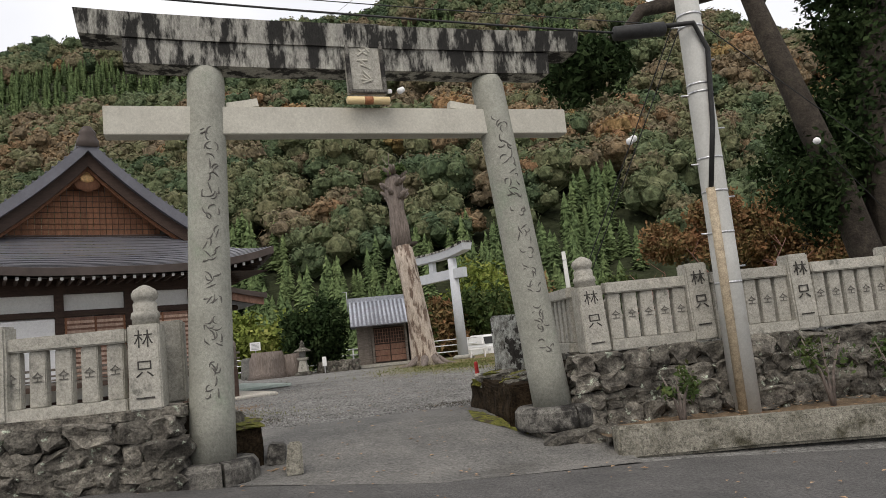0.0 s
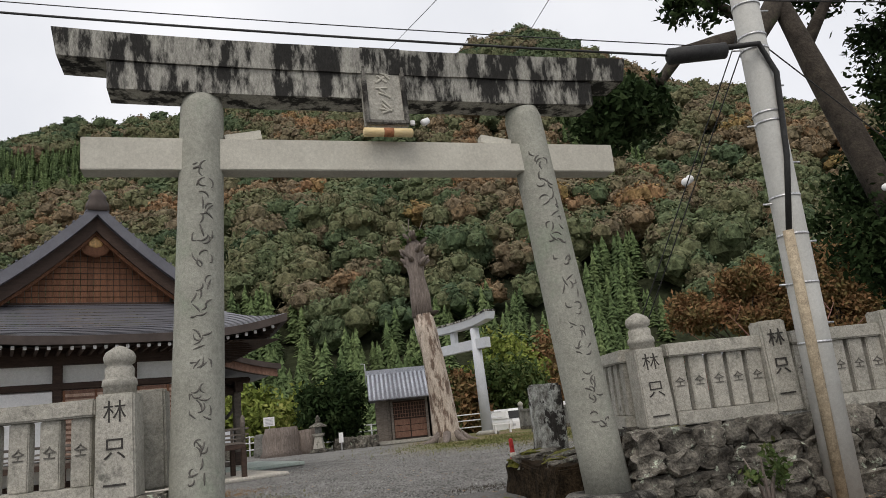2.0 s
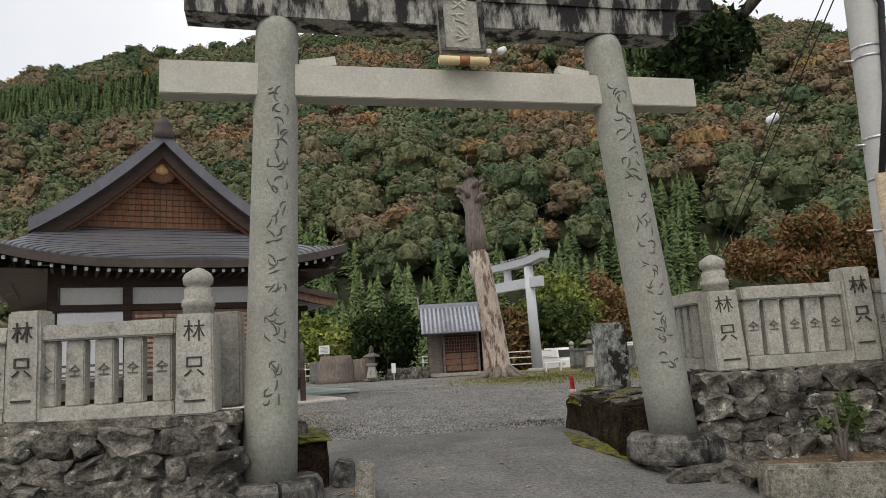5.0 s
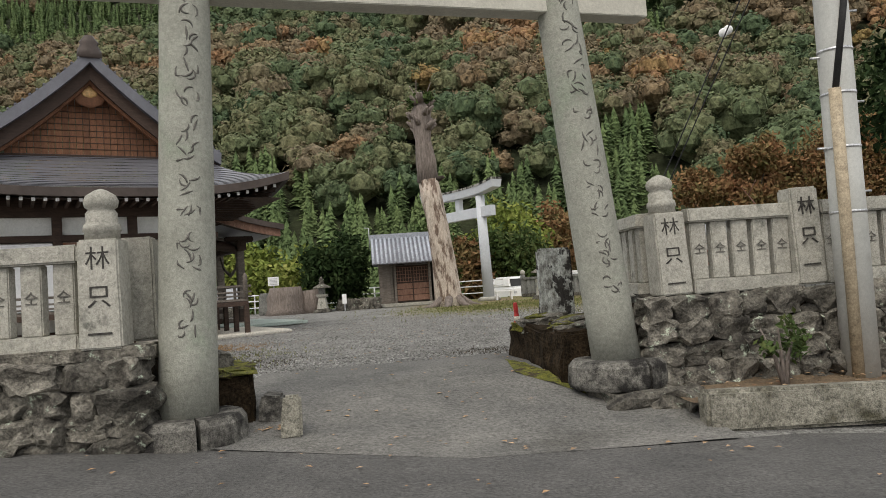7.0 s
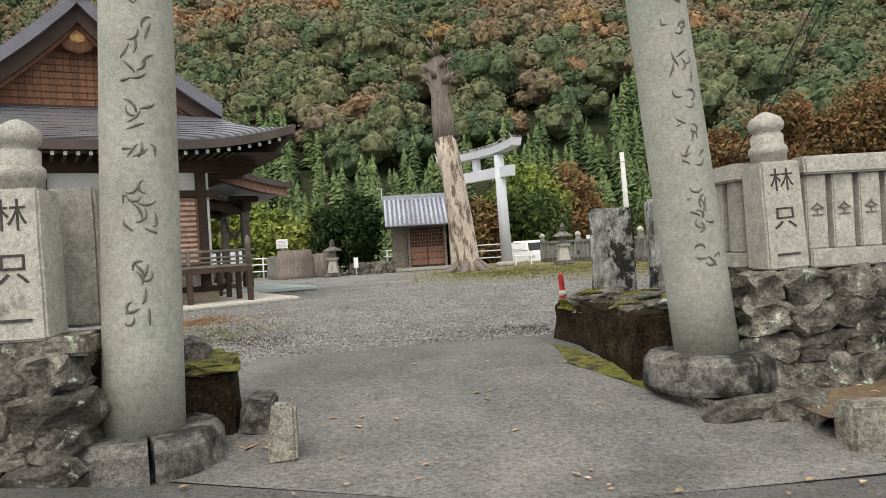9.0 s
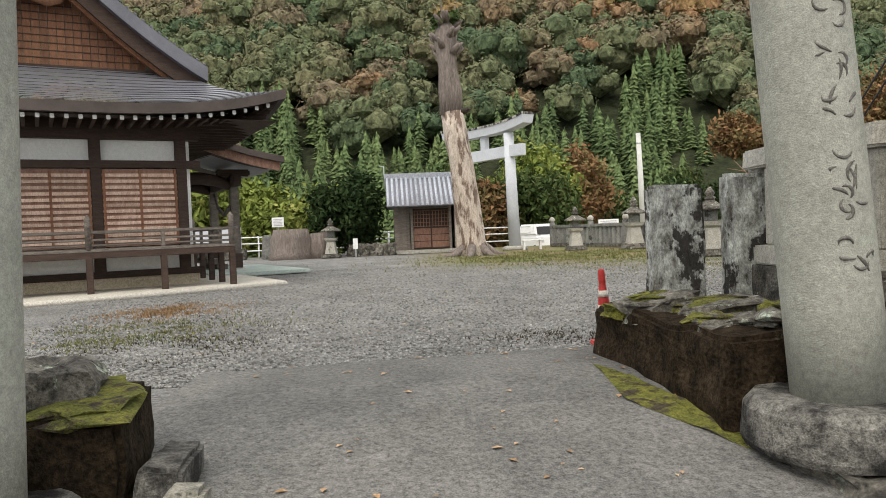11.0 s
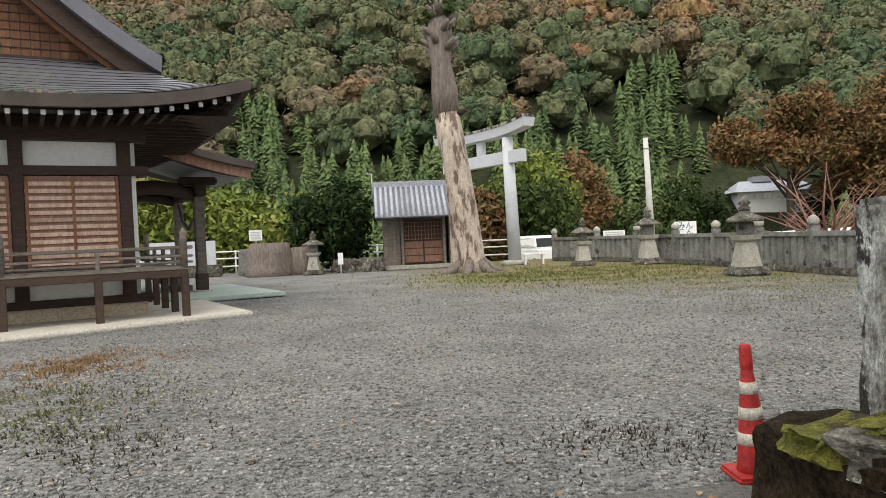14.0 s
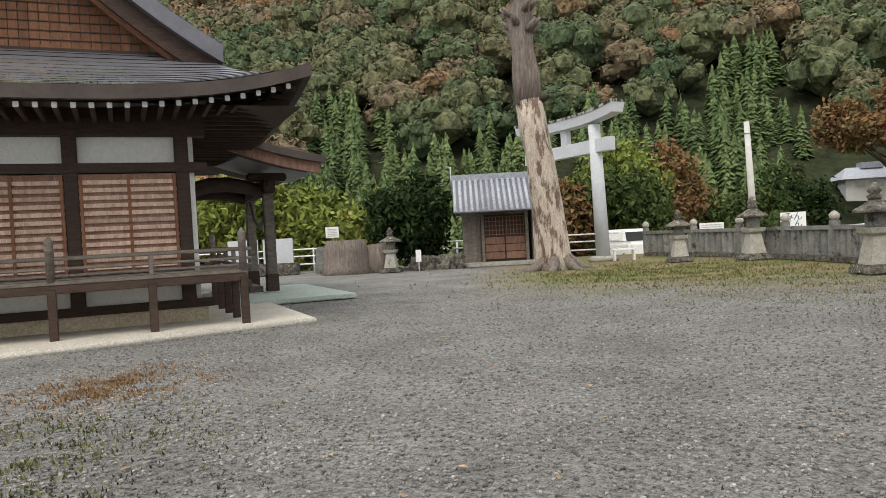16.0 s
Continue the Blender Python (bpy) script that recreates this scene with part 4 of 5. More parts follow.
def roof_skirt():
    """Four concave slopes laid in courses from the eaves up to the gables."""
    verts, faces, made = [], [], []
    n, rows = 40, 14
    x0, x1, y0, y1 = CX - HALF, CX + HALF, EAVE_Y, 10.2
    xi0, xi1, yi0, yi1 = CX - 3.0, CX + 3.0, 2.3, 7.0

    def lift(u):
        return 0.45 * abs(2 * u - 1) ** 3.2

    for side in range(4):
        for r in range(rows):
            for rr_, dz in ((r, 0.0), (r + 1, -0.012)):
                t = rr_ / rows
                for i in range(n + 1):
                    u = i / n
                    if side == 0:
                        a, b = (x0 + (x1 - x0) * u, y0), (xi0 + (xi1 - xi0) * u, yi0)
                    elif side == 1:
                        a, b = (x1, y0 + (y1 - y0) * u), (xi1, yi0 + (yi1 - yi0) * u)
                    elif side == 2:
                        a, b = (x1 - (x1 - x0) * u, y1), (xi1 - (xi1 - xi0) * u, yi1)
                    else:
                        a, b = (x0, y1 - (y1 - y0) * u), (xi0, yi1 - (yi1 - yi0) * u)
                    z = 3.66 + lift(u) * (1 - t) ** 1.5 + 1.5 * (0.55 * t + 0.45 * t * t) + dz
                    verts.append((a[0] + (b[0] - a[0]) * t, a[1] + (b[1] - a[1]) * t, z))
                if rr_ == r:
                    base = len(verts) - (n + 1)
            for i in range(n):
                faces.append((base + i, base + i + 1, base + n + 2 + i, base + n + 1 + i))
            made.append(mesh_data(verts, faces, ROOF))
            verts, faces = [], []
    return made


for me in roof_skirt():
    part("roof_course", me, hall)


def fascia(drop0, drop1, inset, mat, s):
    """The eave edge along one side of the lower roof."""
    verts, faces = [], []
    n = 40
    x0, x1, y0, y1 = CX - HALF + inset, CX + HALF - inset, EAVE_Y + inset, 10.2 - inset
    cs = [(x0, y0), (x1, y0), (x1, y1), (x0, y1)]
    a, b = cs[s], cs[(s + 1) % 4]
    for i in range(n + 1):
        u = i / n
        z = 3.66 + 0.45 * abs(2 * u - 1) ** 3.2
        px, py = a[0] + (b[0] - a[0]) * u, a[1] + (b[1] - a[1]) * u
        for k, dz in ((0.0, drop0), (0.0, drop1), (0.105, drop1)):
            verts.append((px + (CX - px) * k, py + (4.4 - py) * k, z - dz))
    for i in range(n):
        for j in range(2):
            p = i * 3 + j
            faces.append((p, p + 3, p + 4, p + 1))
    return mesh_data(verts, faces, mat)


for k in range(4):
    part("fascia", fascia(0.0, 0.2, 0.0, COPPER, k), hall, None, "thick brown layered eave edge")
    part("soffit", fascia(0.16, 0.2, 0.1, WOOD_DARK, k), hall)
soff = [(CX - HALF + 0.15, EAVE_Y + 0.15, 3.44), (CX + HALF - 0.15, EAVE_Y + 0.15, 3.44), (CX + HALF - 0.15, 10.0, 3.44), (CX - HALF + 0.15, 10.0, 3.44), (CX - 2.5, 0.1, 3.75), (CX + 2.5, 0.1, 3.75), (CX + 2.5, 8.9, 3.75), (CX - 2.5, 8.9, 3.75)]
part("soffit_board", mesh_data(soff, [(0, 1, 5, 4), (1, 2, 6, 5), (2, 3, 7, 6), (3, 0, 4, 7)], WOOD_DARK), hall)
rafter = box(0.07, 1.3, 0.08, WOOD_DARK, 0.004)
capb = box(0.075, 0.02, 0.085, WHITE, 0.008)
for i in range(34):
    u = (i + 0.5) / 34
    x = CX - HALF + 0.22 + (2 * HALF - 0.44) * u
    z = 3.36 + 0.4 * abs(2 * u - 1) ** 3.2
    ra = part("rafter", rafter, hall, pose(x, EAVE_Y + 0.85, z))
    part("painted_end", capb, ra, pose(0, -0.66, 0), "white painted rafter end")
for i in range(36):
    u = (i + 0.5) / 36
    part("rafter", rafter, hall, pose(CX + HALF - 0.82, EAVE_Y + 0.25 + 11 * u, 3.36 + 0.4 * abs(2 * u - 1) ** 3.2, 0, 0, 90))


def gable_curve(s):
    """Half profile of the upper roof: s from the ridge (0) to the foot (1)."""
    return 3.35 * s, 7.75 - 2.7 * (1.28 * s - 0.28 * s * s)


def upper_roof():
    verts, made = [], []
    n = 24
    for sgn in (-1, 1):
        for r in range(n):
            o = len(verts)
            for k in (r, r + 1):
                x, z = gable_curve(k / n)
                z -= 0.012 if k == r + 1 else 0
                for y in (1.55, 8.6):
                    verts.append((CX + sgn * x, y, z))
            made.append(mesh_data(verts, [(o, o + 1, o + 3, o + 2)], ROOF))
            verts = []
    return made


for me in upper_roof():
    part("roof_course", me, hall)


def bargeboard(sgn, y, w0, w1, d, mat, inset=0.0):
    verts, faces = [], []
    n = 20
    for i in range(n + 1):
        x, z = gable_curve(i / n)
        for yy in (y, y + d):
            verts += [(CX + sgn * x, yy, z - w0), (CX + sgn * max(0, x - 0.02), yy, z - w0 - w1)]
    for i in range(n):
        a = i * 4
        for p, q in ((0, 1), (1, 3), (3, 2), (2, 0)):
            faces.append((a + p, a + q, a + 4 + q, a + 4 + p))
    faces += [(0, 1, 3, 2), (n * 4, n * 4 + 2, n * 4 + 3, n * 4 + 1)]
    return mesh_data(verts, faces, mat)


for sgn in (-1, 1):
    part("verge", bargeboard(sgn, 1.45, -0.1, 0.34, 0.5, ROOF), hall, None, "grey layered verge")
    part("bargeboard", bargeboard(sgn, 1.65, 0.24, 0.42, 0.1, WOOD_DARK), hall, None, "dark brown bargeboard")
    for k in range(20):
        x, z = gable_curve((k + 0.5) / 20)
        x2, z2 = gable_curve((k + 0.9) / 20)
        part("verge_rib", box(0.07, 0.54, 0.05, ROOF, 0.015), hall, pose(CX + sgn * x, 1.7, z + 0.095, 0, sgn * math.degrees(math.atan2(z - z2, x2 - x)), 0))
    part("inner_bargeboard", bargeboard(sgn, 1.85, 0.58, 0.16, 0.1, WOOD_RED), hall)
board = box(0.16, 0.05, 1.0, WOOD_RED, 0.006)
for i in range(24):
    x = -1.98 + i * 0.172
    h = max(0.15, 7.35 - 2.7 * (1.28 * abs(x) / 3.35 - 0.28 * (x / 3.35) ** 2) - 5.05)
    part("gable_board", board, hall, pose(CX + x, 2.35, 5.05) @ Matrix.Diagonal((1, 1, h, 1)))
for k in range(9):
    w = 3.9 * (1 - k * 0.105)
    part("gable_lath", box(w, 0.02, 0.018, WOOD_DARK, 0), hall, pose(CX, 2.315, 5.3 + k * 0.17))
part("gable_sill", box(4.7, 0.2, 0.13, WOOD_DARK, 0.01), hall, pose(CX, 2.2, 4.98))
orn = part("gable_pendant", lathe([(0.02, -0.4), (0.2, -0.3), (0.28, -0.1), (0.2, 0.1), (0.26, 0.25), (0.05, 0.4)], WOOD_RED, 12), hall, pose(CX, 2.0, 6.75) @ Matrix.Diagonal((1.5, 0.25, 0.9, 1)), "red-brown carved gable pendant")
part("gilded_flower", lathe([(0.02, -0.16), (0.12, -0.1), (0.14, 0.03), (0.03, 0.2)], GOLD, 10), orn, pose(0, -0.25, 0.05))
part("ridge", box(0.42, 7.6, 0.42, ROOF, 0.06), hall, pose(CX, 5.25, 7.62))
part("ridge_end", lathe([(0.32, 0), (0.3, 0.2), (0.22, 0.35), (0.25, 0.42), (0.1, 0.62)], COPPER, 8), hall, pose(CX, 1.5, 7.62) @ Matrix.Diagonal((1, 0.5, 1, 1)), "dark ridge-end ornament")


PY0, PX1 = 3.35, 3.35


def porch_curve(u):
    """Height along the porch roof from the hall (0) out to its eave (1)."""
    return 4.0 - 0.95 * (1.55 * u - 0.55 * u * u)


def porch_roof():
    verts, faces = [], []
    n, m = 16, 10
    for j in range(m + 1):
        v = j / m
        for i in range(n + 1):
            u = i / n
            verts.append((0.3 + (PX1 - 0.3) * u, PY0 + 5.4 * v, porch_curve(u) + 0.16 * abs(2 * v - 1) ** 2.5))
    for j in range(m):
        for i in range(n):
            a = j * (n + 1) + i
            faces.append((a, a + 1, a + n + 2, a + n + 1))
    return mesh_data(verts, faces, ROOF, True)


def porch_edge(y, top, depth, thick, mat, stop):
    """A curved board under the porch roof's end."""
    verts, faces, n = [], [], 14
    for i in range(n + 1):
        u = stop * i / n
        x, z = 0.3 + (PX1 - 0.3) * u, porch_curve(u) + 0.16 - top
        verts += [(x, y, z), (x, y, z - depth), (x, y + thick, z - depth), (x, y + thick, z)]
    for i in range(n):
        for j in range(4):
            a, b = i * 4 + j, i * 4 + (j + 1) % 4
            faces.append((a, b, b + 4, a + 4))
    faces += [(3, 2, 1, 0), (n * 4, n * 4 + 1, n * 4 + 2, n * 4 + 3)]
    return mesh_data(verts, faces, mat)


pr = part("porch_roof", porch_roof(), hall, None, "curved grey porch roof with thick brown edge")
so = pr.modifiers.new("thick", "SOLIDIFY")
so.thickness, so.offset = 0.12, -1
part("porch_verge", porch_edge(PY0 - 0.03, -0.03, 0.17, 0.3, COPPER, 1.0), hall)
part("porch_bargeboard", porch_edge(PY0 + 0.08, 0.14, 0.24, 0.1, SHUTTER, 0.97), hall, None, "worn brown porch bargeboard")
part("porch_soffit", porch_edge(PY0 + 0.18, 0.2, 0.05, 5.0, WOOD_DARK, 0.96), hall)
for y in (4.95, 7.75):
    po = part("porch_post", box(0.24, 0.24, 2.5, WOOD_GREY, 0.02), hall, pose(2.3, y, 0.15), "square weathered porch post")
    part("shoe", box(0.28, 0.28, 0.42, WOOD_DARK, 0.01), po, pose(0, 0, -0.02))
    part("footing", lathe([(0.26, 0), (0.28, 0.05), (0.2, 0.1)], GRANITE, 16), po, pose(0, 0, -0.12))
    part("bracket_arm", box(0.2, 0.9, 0.2, WOOD_DARK, 0.04), hall, pose(2.3, y, 2.62))
    part("bracket_arm", box(0.95, 0.2, 0.2, WOOD_DARK, 0.04), hall, pose(2.3, y, 2.8))
    bow = [(2.2 - 0.42 * i, y, 2.55 + 0.25 * math.sin(i * 0.62) - 0.02 * i) for i in range(6)]
    part("rainbow_beam", tube(bow, [0.15, 0.17, 0.18, 0.18, 0.17, 0.16], WOOD_DARK, 8), hall)
part("porch_beam", box(0.26, 3.6, 0.34, WOOD_DARK, 0.02), hall, pose(2.3, 6.35, 2.5))
part("straw_rope", tube([(2.3, 5.05, 2.45), (2.3, 5.5, 1.95), (2.3, 6.3, 1.72), (2.3, 7.1, 1.95), (2.3, 7.65, 2.45)], [0.03, 0.05, 0.06, 0.05, 0.03], WOOD_GREY, 8), hall)
for k in range(4):
    part("step", box(0.32, 1.8, 0.16, WOOD_GREY, 0.01), hall, pose(2.0 - 0.28 * k, 6.35, 0.08 + 0.18 * k))

# ---- small shed, bare trunk, second gate ----
SH = pose(-0.98, 29.6, 0.22, 0, 0, 4)
shed = empty("wooden_shed", SH, "small weathered timber shed with silver-grey tiled roof", "shed")
part("sill", box(3.0, 2.3, 0.16, GRANITE, 0.02), shed, pose(1.4, 0.6, 0))
part("back_wall", box(2.6, 0.06, 2.0, WOOD_GREY, 0.005), shed, pose(1.4, 1.6, 0.15))
vb = box(0.155, 0.04, 1.95, WOOD_GREY, 0.006)
for i in range(10):
    part("board", vb, shed, pose(0.08, 0.02 + i * 0.165, 0.15, 0, 0, 90))
    part("board", vb, shed, pose(2.72, 0.02 + i * 0.165, 0.15, 0, 0, 90))
for i in range(4):
    part("board", vb, shed, pose(0.16 + i * 0.165, -0.02, 0.15))
for x in (0.82, 2.5):
    part("post", box(0.12, 0.12, 1.95, WOOD_GREY, 0.01), shed, pose(x, -0.08, 0.15))
for k in range(2):
    dr = part("door", box(0.8, 0.05, 1.75, WOOD_DARK, 0.005), shed, pose(1.27 + k * 0.8, 0.05, 0.2), "brown lattice door")
    for i in range(6):
        part("lattice_bar", box(0.025, 0.03, 0.72, SHUTTER, 0.003), dr, pose(-0.32 + i * 0.13, -0.035, 0.95))
    for i in range(5):
        part("lattice_bar", box(0.76, 0.032, 0.025, SHUTTER, 0.003), dr, pose(0, -0.036, 0.97 + i * 0.17))
    for i in range(3):
        part("panel", box(0.74, 0.03, 0.26, SHUTTER, 0.006), dr, pose(0, -0.035, 0.05 + i * 0.29))
for sgn in (-1, 1):
    a = 38 if sgn > 0 else -38
    sl = part("roof_slope", box(3.5, 2.15, 0.06, ROOF, 0.01), shed, pose(1.5, 0.75 - sgn * 0.86, 2.68, a, 0, 0))
    barrel = lathe([(0.062, -1.06), (0.062, 1.06)], ROOF_TILE, 8)
    for i in range(17):
        part("barrel_tile", barrel, sl, pose(-1.68 + i * 0.21, 0, 0.06, 90, 0, 0))
part("ridge", box(3.55, 0.3, 0.28, ROOF_TILE, 0.03), shed, pose(1.5, 0.75, 3.3))
part("antenna", tube([(-0.3, 1.7, 2.9), (-0.3, 1.7, 4.0), (-0.5, 1.7, 4.02)], [0.03] * 3, STEEL, 6), shed)

tr = empty("dead_tree", pose(0, 0, 0), "tall dead bare trunk, bark stripped, leaning", "tree")
tp = [(2.28, 25.0, 0.1), (2.2, 25.0, 0.7), (2.08, 25.0, 2.2), (1.95, 25.0, 3.6), (1.78, 25.0, 4.7), (1.68, 25.0, 5.6)]
part("trunk", tube(tp, [0.72, 0.52, 0.45, 0.44, 0.42, 0.43], BARK_PALE, 22, 0.3, 3), tr, None, "pale stripped trunk")
part("upper_trunk", tube([(1.67, 25.0, 5.5), (1.63, 25.0, 6.4), (1.56, 25.0, 7.3), (1.53, 25.0, 8.0), (1.55, 25.0, 8.6), (1.5, 25.0, 9.0)], [0.43, 0.38, 0.32, 0.36, 0.38, 0.2], BARK_STUMP, 20, 0.5, 8), tr, None, "grey bark left on the upper trunk")
for i in range(22):
    z, a = random.Random(i).uniform(7.5, 9.0), i * 2.4
    d = Vector((math.cos(a), math.sin(a), 0.75))
    b = Vector((1.54 + 0.3 * math.cos(a), 25 + 0.3 * math.sin(a), z))
    part("branch_stub", tube([b, b + d * 0.2, b + d * 0.34], [0.12, 0.09, 0.05], BARK_STUMP, 7, 0.4, i), tr)
for i in range(9):
    a = i * 2.1
    b = Vector((1.53, 25, 8.7))
    part("sprout_twig", tube([b, b + Vector((0.3 * math.cos(a), 0.3 * math.sin(a), 0.6)), b + Vector((0.55 * math.cos(a + 0.3), 0.5 * math.sin(a), 1.1))], [0.03, 0.018, 0.008], BARK_STUMP, 5), tr)
for i, (z, a) in enumerate(((5.5, 10), (5.6, 60), (5.45, 330))):
    d = Vector((math.cos(radians(a)), math.sin(radians(a)), 0.3))
    b = Vector((1.68, 25, z)) + d * 0.3
    part("branch_stub", tube([b, b + d * 0.25, b + d * 0.4], [0.14, 0.1, 0.04], BARK_DARK, 7, 0.4, i), tr)
for i in range(7):
    a = i * 0.9
    b = Vector((2.28 + 0.4 * math.cos(a), 25 + 0.4 * math.sin(a), 0.5))
    part("root", tube([b, b + Vector((math.cos(a) * 0.5, math.sin(a) * 0.5, -0.28)), b + Vector((math.cos(a) * 1.1, math.sin(a) * 1.1, -0.38))], [0.2, 0.12, 0.04], BARK_STUMP, 8), tr)
c_, r_ = clumps((1.53, 25, 9.1), (0.6, 0.5, 0.7), 8, 3)
part("sprouts", raw_mesh(*leaf_quads(c_, r_, 260, 0.11, 4), LEAF_GREEN), tr, None, "thin green sprouts")

g2 = empty("torii_gate", pose(4.3, 29.3, 0.2, 0, 0, 122), "plain light grey concrete gate, freshly painted", "gate")
for x in (0.0, 3.9):
    part("pillar", lathe([(0.27, 0), (0.22, 5.1)], TORII_GREY, 24), g2, pose(x, 0, 0, 0, 2.0 if x == 0 else -2.0, 0))
    part("base", lathe([(0.55, 0), (0.55, 0.12), (0.42, 0.2)], GRANITE, 20), g2, pose(x, 0, 0))
part("tie_beam", box(5.5, 0.3, 0.5, TORII_GREY, 0.015), g2, pose(1.95, 0, 4.05))
lt = lintel(3.1, 5.15, 5.5, 0.26, TORII_GREY, 0.05, 0.22, 0.06)
part("top_lintel", lt, g2, pose(1.95, 0, 0))
part("rain_cap", lintel(3.17, 5.5, 5.6, 0.33, GRANITE_BLACK, 0.0, 0.22, 0.0), g2, pose(1.95, 0, 0), "stained dark cap")
part("strut", box(0.36, 0.24, 0.62, TORII_GREY, 0.01), g2, pose(1.95, 0, 4.54))
bench = empty("white_bench", pose(4.95, 28.6, 0.22, 0, 0, 5), "small white painted bench by the gate", "bench")
part("seat", box(0.9, 0.3, 0.06, WHITE, 0.01), bench, pose(0, 0, 0.38))
for x in (-0.35, 0.35):
    part("leg", box(0.06, 0.26, 0.38, WHITE, 0.008), bench, pose(x, 0, 0))

# ---- yard furniture at the back ----
LANT = [(0.3, 0), (0.3, 0.12), (0.2, 0.16), (0.14, 0.55), (0.13, 0.72), (0.22, 0.8), (0.24, 0.86), (0.14, 0.88), (0.15, 1.12)]


def lantern(x, y, s, label="weathered grey stone lantern with a pagoda cap"):
    ln = empty("stone_lantern", pose(x, y, 0.2, 0, 0, rng.uniform(-8, 8)) @ Matrix.Diagonal((s, s, s, 1)), label, "stone lantern", "stone lanterns along the back fence")
    part("base", box(0.8, 0.8, 0.2, STONE_DARK, 0.05, 0.03, (0.85, 0.85), 3), ln)
    part("shaft", lathe([(0.24, 0.18), (0.22, 0.3), (0.15, 0.72), (0.22, 0.78), (0.25, 0.88)], GRANITE, 4, True), ln)
    part("fire_box", box(0.28, 0.28, 0.28, FENCE_GREY, 0.02), ln, pose(0, 0, 0.88))
    part("roof", lathe([(0.44, 1.16), (0.42, 1.22), (0.22, 1.32), (0.1, 1.4)], STONE_DARK, 6), ln)
    part("finial", lathe([(0.1, 1.38), (0.14, 1.46), (0.08, 1.5), (0.13, 1.56), (0.03, 1.72)], STONE_DARK, 12), ln)
    return ln


lantern(6.3, 25.9, 1.0)
lantern(8.35, 25.0, 1.15)
lantern(8.45, 17.6, 1.12)
lantern(-3.55, 28.4, 0.98)
FB = [(6.3, 31.5), (7.6, 29.2), (8.5, 26.8), (9.1, 24.4), (9.5, 22.0), (9.7, 19.6), (9.9, 17.2), (10.1, 14.8), (10.3, 12.4), (10.4, 10.0), (10.5, 7.6), (10.6, 5.2)]
bslat = box(0.26, 0.1, 0.72, FENCE_GREY, 0.02, 0.006, (0.95, 1), 1)
for i, (x, y) in enumerate(FB):
    p = empty("fence_post", pose(x, y, 0.2), "grey stone fence post with round cap", "stone post", "stone fence at the back of the yard")
    part("shaft", box(0.24, 0.24, 1.15, FENCE_GREY, 0.02, 0.006, (0.93, 0.93), 1), p)
    part("cap", lathe([(0.09, 0), (0.13, 0.05), (0.14, 0.14), (0.07, 0.22), (0.01, 0.25)], GRANITE, 12), p, pose(0, 0, 1.15))
    if i + 1 < len(FB):
        x2, y2 = FB[i + 1]
        ln = math.hypot(x2 - x, y2 - y)
        b = empty("fence_bay", pose(x, y, 0.2, 0, 0, math.degrees(math.atan2(y2 - y, x2 - x))), "dark grey stone fence bay with upright slats", "stone fence", "stone fence at the back of the yard")
        part("sill", box(ln, 0.3, 0.18, STONE_DARK, 0.03, 0.02, (1, 1), 2), b, pose(ln / 2, 0, 0))
        part("rail", box(ln, 0.2, 0.13, FENCE_GREY, 0.02, 0.01, (1, 1), 2), b, pose(ln / 2, 0, 0.88))
        for k in range(8):
            part("slat", bslat, b, pose(ln * (k + 0.5) / 8, 0, 0.17))

stump = empty("tree_stump", pose(-5.35, 29.0, 0.15), "large grey tree stump with split sides", "tree stump")
part("bole", tube([(0, 0, 0), (0, 0, 0.35), (0, 0, 0.9), (0, 0, 1.35)], [1.05, 0.85, 0.74, 0.72], BARK_STUMP, 28, 0.35, 5), stump)
part("side_bole", tube([(1.25, 0.1, 0), (1.2, 0.1, 0.5), (1.15, 0.1, 1.15)], [0.55, 0.45, 0.38], BARK_STUMP, 20, 0.35, 9), stump)


def sign(x, y, z, w, h, post, label, lines=()):
    s = empty("sign_board", pose(x, y, 0.2), label, "sign", "signs at the back of the yard")
    part("board", box(w, 0.03, h, WHITE, 0.004), s, pose(0, 0, z))
    if post:
        part("post", box(0.05, 0.05, z + h * 0.5, STEEL, 0.005), s, pose(0, 0.045, 0))
    for i, (txt, sz) in enumerate(lines):
        part("lettering", text_mesh(txt, sz, material("blue_ink", (0.03, 0.1, 0.2), (0.04, 0.12, 0.24), 4, 0.6, 0, 30)), s, pose(0, -0.02, z + h * 0.74 - i * h * 0.4, 90, 0, 0))
    return s


s1 = sign(-6.0, 29.6, 1.42, 0.52, 0.42, True, "small white notice board on a post")
for i in range(5):
    part("text_bar", box(0.4 - 0.05 * (i % 2), 0.006, 0.025, STEEL, 0), s1, pose(0, -0.02, 1.48 + i * 0.065))
sign(11.8, 31.0, 0.75, 0.95, 0.7, True, "white sign board with blue lettering beyond the fence", (("みん", 0.34), ("こん", 0.34)))
s3 = sign(9.4, 33.5, 0.75, 1.0, 0.45, True, "white notice board beyond the fence")
for i in range(4):
    part("text_bar", box(0.85, 0.006, 0.04, STEEL, 0), s3, pose(0, -0.02, 0.82 + i * 0.09))
sign(-2.55, 28.6, 0.35, 0.2, 0.45, True, "small white marker post")
mon = thing("stone_marker", box(0.62, 0.25, 1.1, FENCE_GREY, 0.06, 0.02, (0.75, 0.9), 3), pose(-6.6, 30.2, 0.18), "grey pointed stone marker beside the stump", "stone marker")
bb = empty("info_board", pose(-9.2, 30.5, 0.2, 0, 0, 8), "grey information panels on a dark stone base", "information board")
part("base", box(3.0, 0.7, 0.5, STONE_DARK, 0.04, 0.02), bb)
